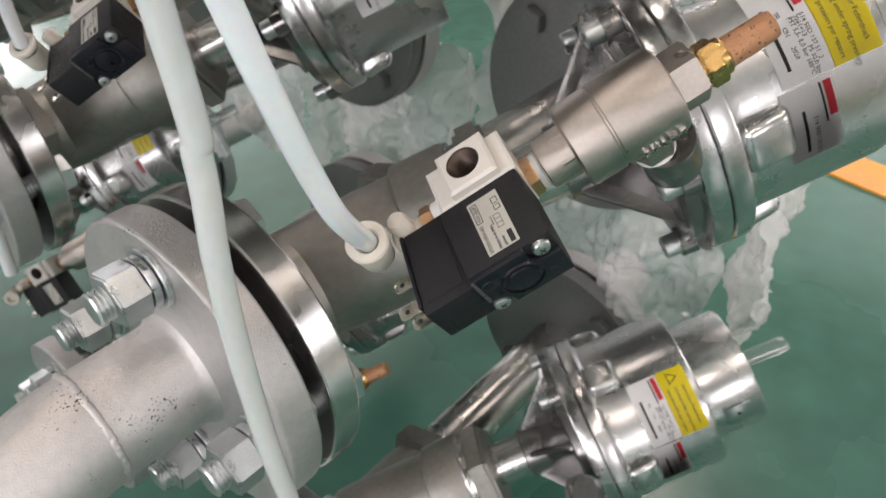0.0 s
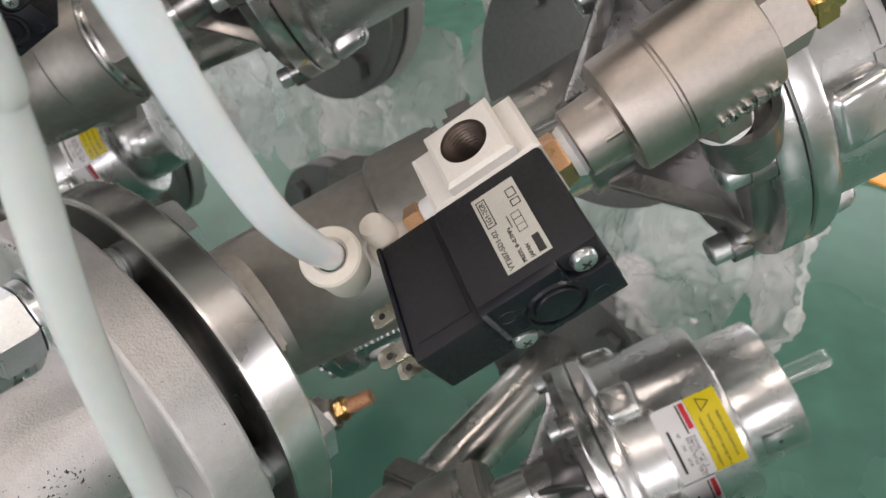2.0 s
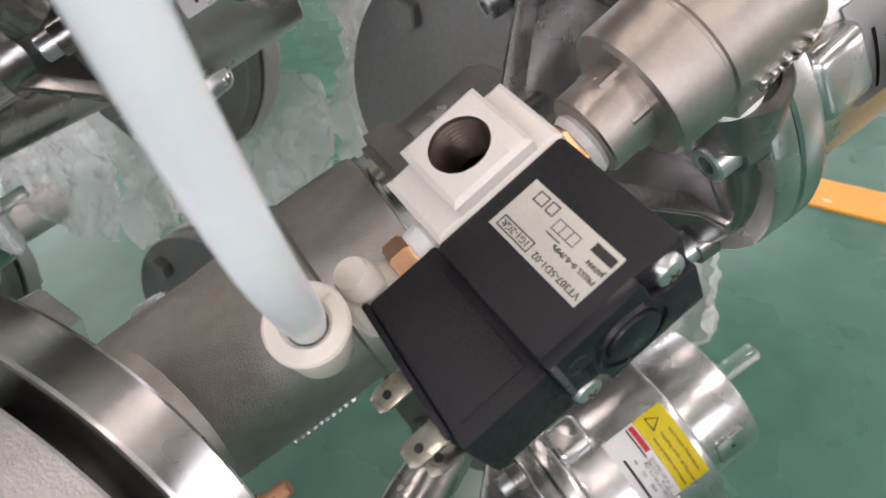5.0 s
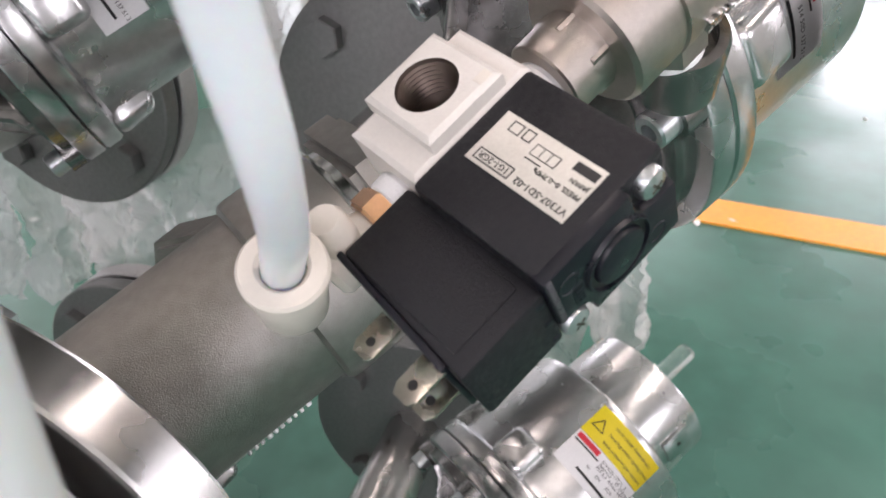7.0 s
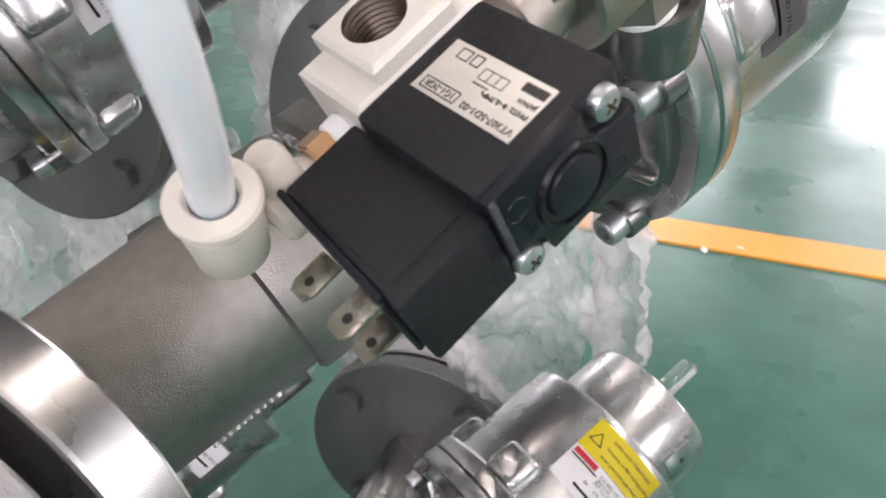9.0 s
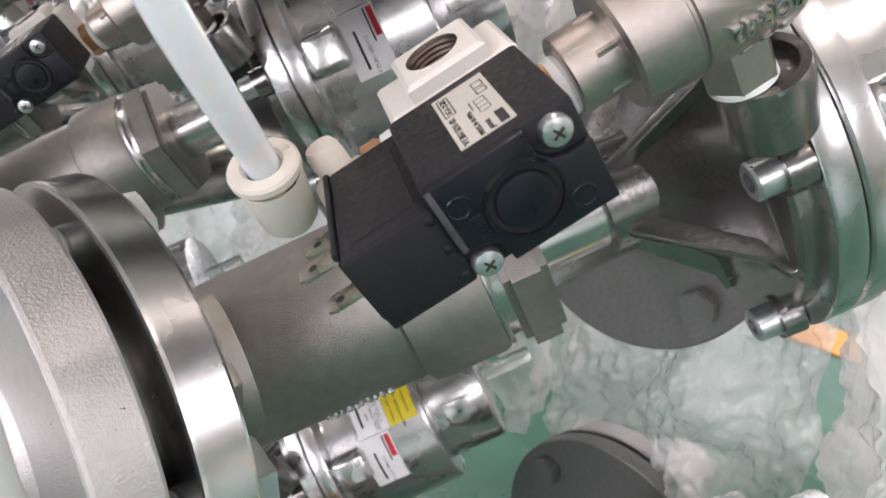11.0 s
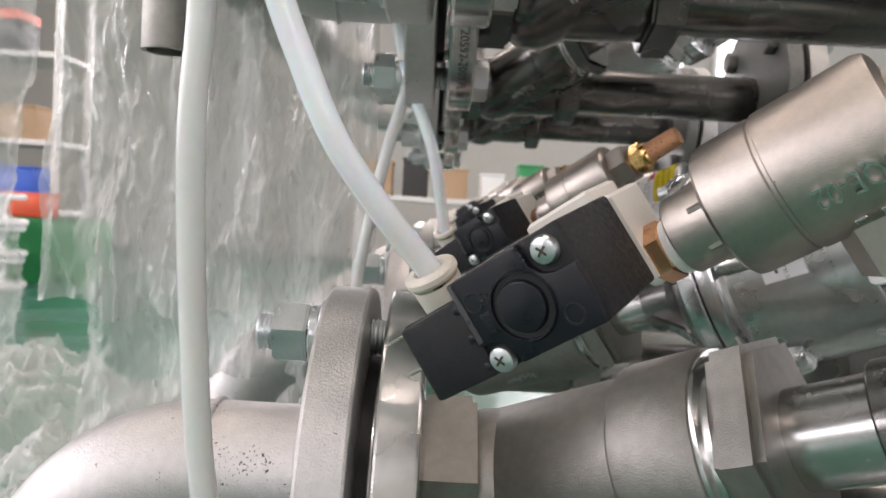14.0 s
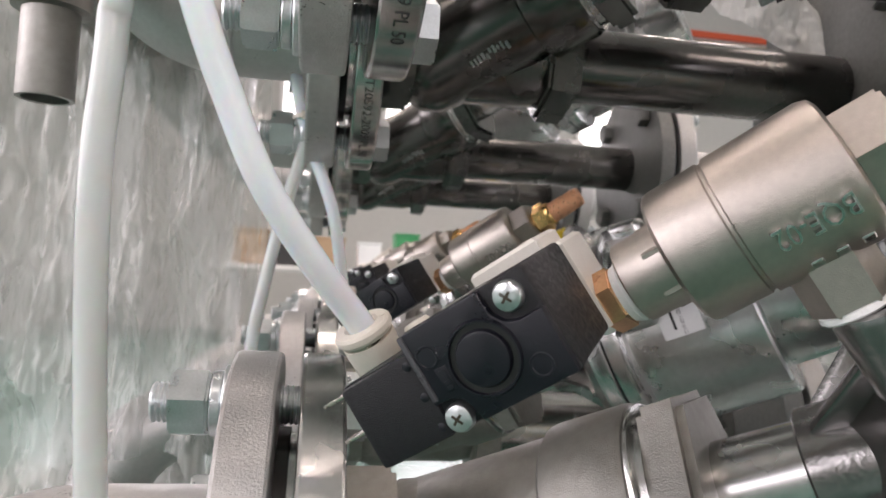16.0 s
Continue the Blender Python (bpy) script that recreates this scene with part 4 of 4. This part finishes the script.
crumpled("plastic_wrap", (0.325, 0.345, 1.118), (0.30, 0.02, -0.05), (-0.20, 0.03, 0.16), 85, 85, 0.016, 2, 51, FILM_WHITE, "milky plastic bag over a far pipe end", "plastic wrap", 0.7)

SX, SY = -2.92, 5.1
shelf = empty("shelf_rack", Matrix.Translation((SX, SY, G)), "light grey steel shelf rack with four boards", "shelf", "")
for px in (-0.75, 0.18):
    for py in (0.0, 0.45):
        part("post", box(px - 0.022, px + 0.022, py - 0.022, py + 0.022, 0, 2.3, 0.003), SHELF, shelf)
for z in (0.42, 0.91, 1.52, 2.02):
    part("board", box(-0.77, 0.20, -0.02, 0.47, z, z + 0.04, 0.003), SHELF, shelf)


def bin_box(name, x, y, z, sx, sy, sz, material, label, category):
    e = empty(name, Matrix.Translation((x, y, z + G)), label, category, "shelf goods")
    part("body", box(-sx / 2, sx / 2, -sy / 2, sy / 2, 0, sz, 0.008), material, e)
    part("rim", box(-sx / 2 - 0.008, sx / 2 + 0.008, -sy / 2 - 0.008, sy / 2 + 0.008, sz - 0.02, sz, 0.004), material, e)
    return e


bin_box("storage_bin", SX - 0.15, SY + 0.15, 0.46, 0.36, 0.3, 0.3, BLUE, "blue plastic storage bin on the shelf", "storage bin")
bin_box("storage_bin", SX + 0.05, SY + 0.15, 2.06, 0.4, 0.3, 0.2, BLUE, "blue plastic storage bin on the top board", "storage bin")
bin_box("storage_bin", SX + 0.20, SY - 0.32, 0.42, 0.26, 0.2, 0.16, ORANGE, "orange plastic tray on a green crate", "storage bin")
bin_box("crate", SX + 0.36, SY - 0.32, 0.0, 0.6, 0.4, 0.42, GREEN_BOX, "green plastic crate standing on the floor", "crate")
bin_box("carton", SX - 0.18, SY + 0.15, 0.95, 0.42, 0.3, 0.24, CARD, "brown cardboard carton on the shelf", "carton")
bin_box("tool_box", SX - 0.22, SY + 0.15, 1.56, 0.24, 0.25, 0.22, DARK, "black tool case with red lid", "tool case")
part("red_lid", box(SX - 0.34, SX - 0.10, SY + 0.02, SY + 0.28, 1.782 + G, 1.85 + G, 0.006), ORANGE)
tagged(bpy.data.objects["red_lid"], "red lid lying on the black case", "lid")
for k in range(3):
    e = empty("white_flange", Matrix.Translation((SX + 0.22, SY - 0.80, G + 0.189 * k)) @ Matrix.Scale(1.3, 4), "white coated pipe flange standing in a stack", "flange", "stacked white flanges")
    part("foot", lathe([(0, 0), (0.15, 0), (0.155, 0.006), (0.155, 0.022), (0.15, 0.028), (0.075, 0.03)], 40), PAPER, e)
    part("neck", lathe([(0.075, 0.028), (0.065, 0.05), (0.065, 0.09), (0.08, 0.118)], 40), PAPER, e)
    part("top_rim", lathe([(0, 0.118), (0.14, 0.118), (0.145, 0.124), (0.145, 0.138), (0.14, 0.144), (0, 0.144)], 40), PAPER, e)

# ---- upper header with its drain stub, floor litter, far wall ----
hd = empty("header_pipe", Matrix.Translation((-0.180, 0.255, 1.038)), "dark steel header pipe with open drain stub", "pipe", "")
part("stub", lathe([(0.0112, 0.0), (0.0138, 0.0), (0.0140, 0.0008), (0.0140, 0.075), (0, 0.075), (0, 0.06), (0.0112, 0.06), (0.0112, 0.0)], 40), CAST, hd)
part("socket", lathe([(0.014, 0.045), (0.019, 0.046), (0.019, 0.08), (0.0, 0.08)], 40), CAST, hd)
part("run", lathe([(0, -0.6), (0.034, -0.6), (0.036, -0.598), (0.036, 0.10), (0.034, 0.102), (0, 0.102)], 48, Matrix.Translation((0, 0, 0.105)) @ Matrix.Rotation(radians(90), 4, "X")), CAST, hd)
rnd = random.Random(9)
for k in range(16):
    x, y = rnd.uniform(0.5, 1.9), rnd.uniform(-0.9, 1.2)
    sc = bmesh.new()
    s = bmesh.ops.create_icosphere(sc, subdivisions=1, radius=1)["verts"]
    for w in s:
        w.co *= rnd.uniform(0.6, 1.2)
    r = rnd.uniform(0.006, 0.016)
    bmesh.ops.transform(sc, matrix=Matrix.Translation((x, y, G + 0.0025)) @ Matrix.Rotation(rnd.uniform(0, 6), 4, "Z") @ Matrix.Diagonal((r, r * rnd.uniform(0.3, 0.8), 0.003, 1)), verts=sc.verts)
    tagged(part("litter_scrap", sc, PAPER), "pale scrap of wrapping lying on the floor", "litter", "floor litter")
for k in range(12):
    pan = part("cladding_panel", box(-1.0 + k * 0.8, -0.22 + k * 0.8, 8.95, 8.995, 3.95, 4.46, 0.01), CARD, bpy.data.objects["wall_north"])
structure("trim_red", box(-1.0, 8.6, 8.94, 8.99, 4.50, 4.58), ORANGE, "red trim line along the far wall")


# ---- workbench with goods, far behind the pipes ----
bench = empty("workbench", Matrix.Translation((0.55, 6.0, G)), "grey steel workbench loaded with cartons and parts", "workbench")
part("bench_top", box(-1.3, 1.3, -0.32, 0.32, 0.68, 0.72, 0.004), SHELF, bench)
for px in (-1.22, 1.22):
    for py in (-0.26, 0.26):
        part("leg", box(px - 0.025, px + 0.025, py - 0.025, py + 0.025, 0, 0.68, 0.003), SHELF, bench)
part("lower_shelf", box(-1.25, 1.25, -0.28, 0.28, 0.18, 0.21, 0.003), SHELF, bench)
rnd = random.Random(21)
for k, (stuff_mat, what) in enumerate(((CARD, "brown cardboard carton"), (DARK, "dark plastic parts case"), (CARD, "brown cardboard carton"), (PAPER, "white cardboard carton"), (GREEN_BOX, "green plastic parts bin"), (DARK, "dark plastic parts case"), (CARD, "brown cardboard carton"), (SHELF, "grey plastic parts bin"))):
    bin_box("carton" if "carton" in what else "storage_bin", -0.55 + 0.31 * k, 6.0 + rnd.uniform(-0.1, 0.1), 0.72, rnd.uniform(0.18, 0.28), 0.3, rnd.uniform(0.14, 0.36), stuff_mat, what + " on the workbench", "carton" if "carton" in what else "storage bin")

# ---- bright windows in the far wall ----
PANE = bpy.data.materials.new("daylit_pane")
PANE.use_nodes = True
PANE.node_tree.nodes["Principled BSDF"].inputs["Emission Color"].default_value = (1.0, 0.97, 0.93, 1)
PANE.node_tree.nodes["Principled BSDF"].inputs["Emission Strength"].default_value = 3.0
for k in range(4):
    x = -0.55 + 1.25 * k
    w = tagged(part("window_%d" % (k + 1), box(x - 0.04, x + 0.90, 8.95, 8.998, 2.72, 3.44, 0.008), SHELF), "daylit window in the far hall wall", "window", kind="structure")
    for c in range(2):
        part("pane", box(x + 0.02 + c * 0.43, x + 0.41 + c * 0.43, 8.935, 8.949, 2.78, 3.38), PANE, w)
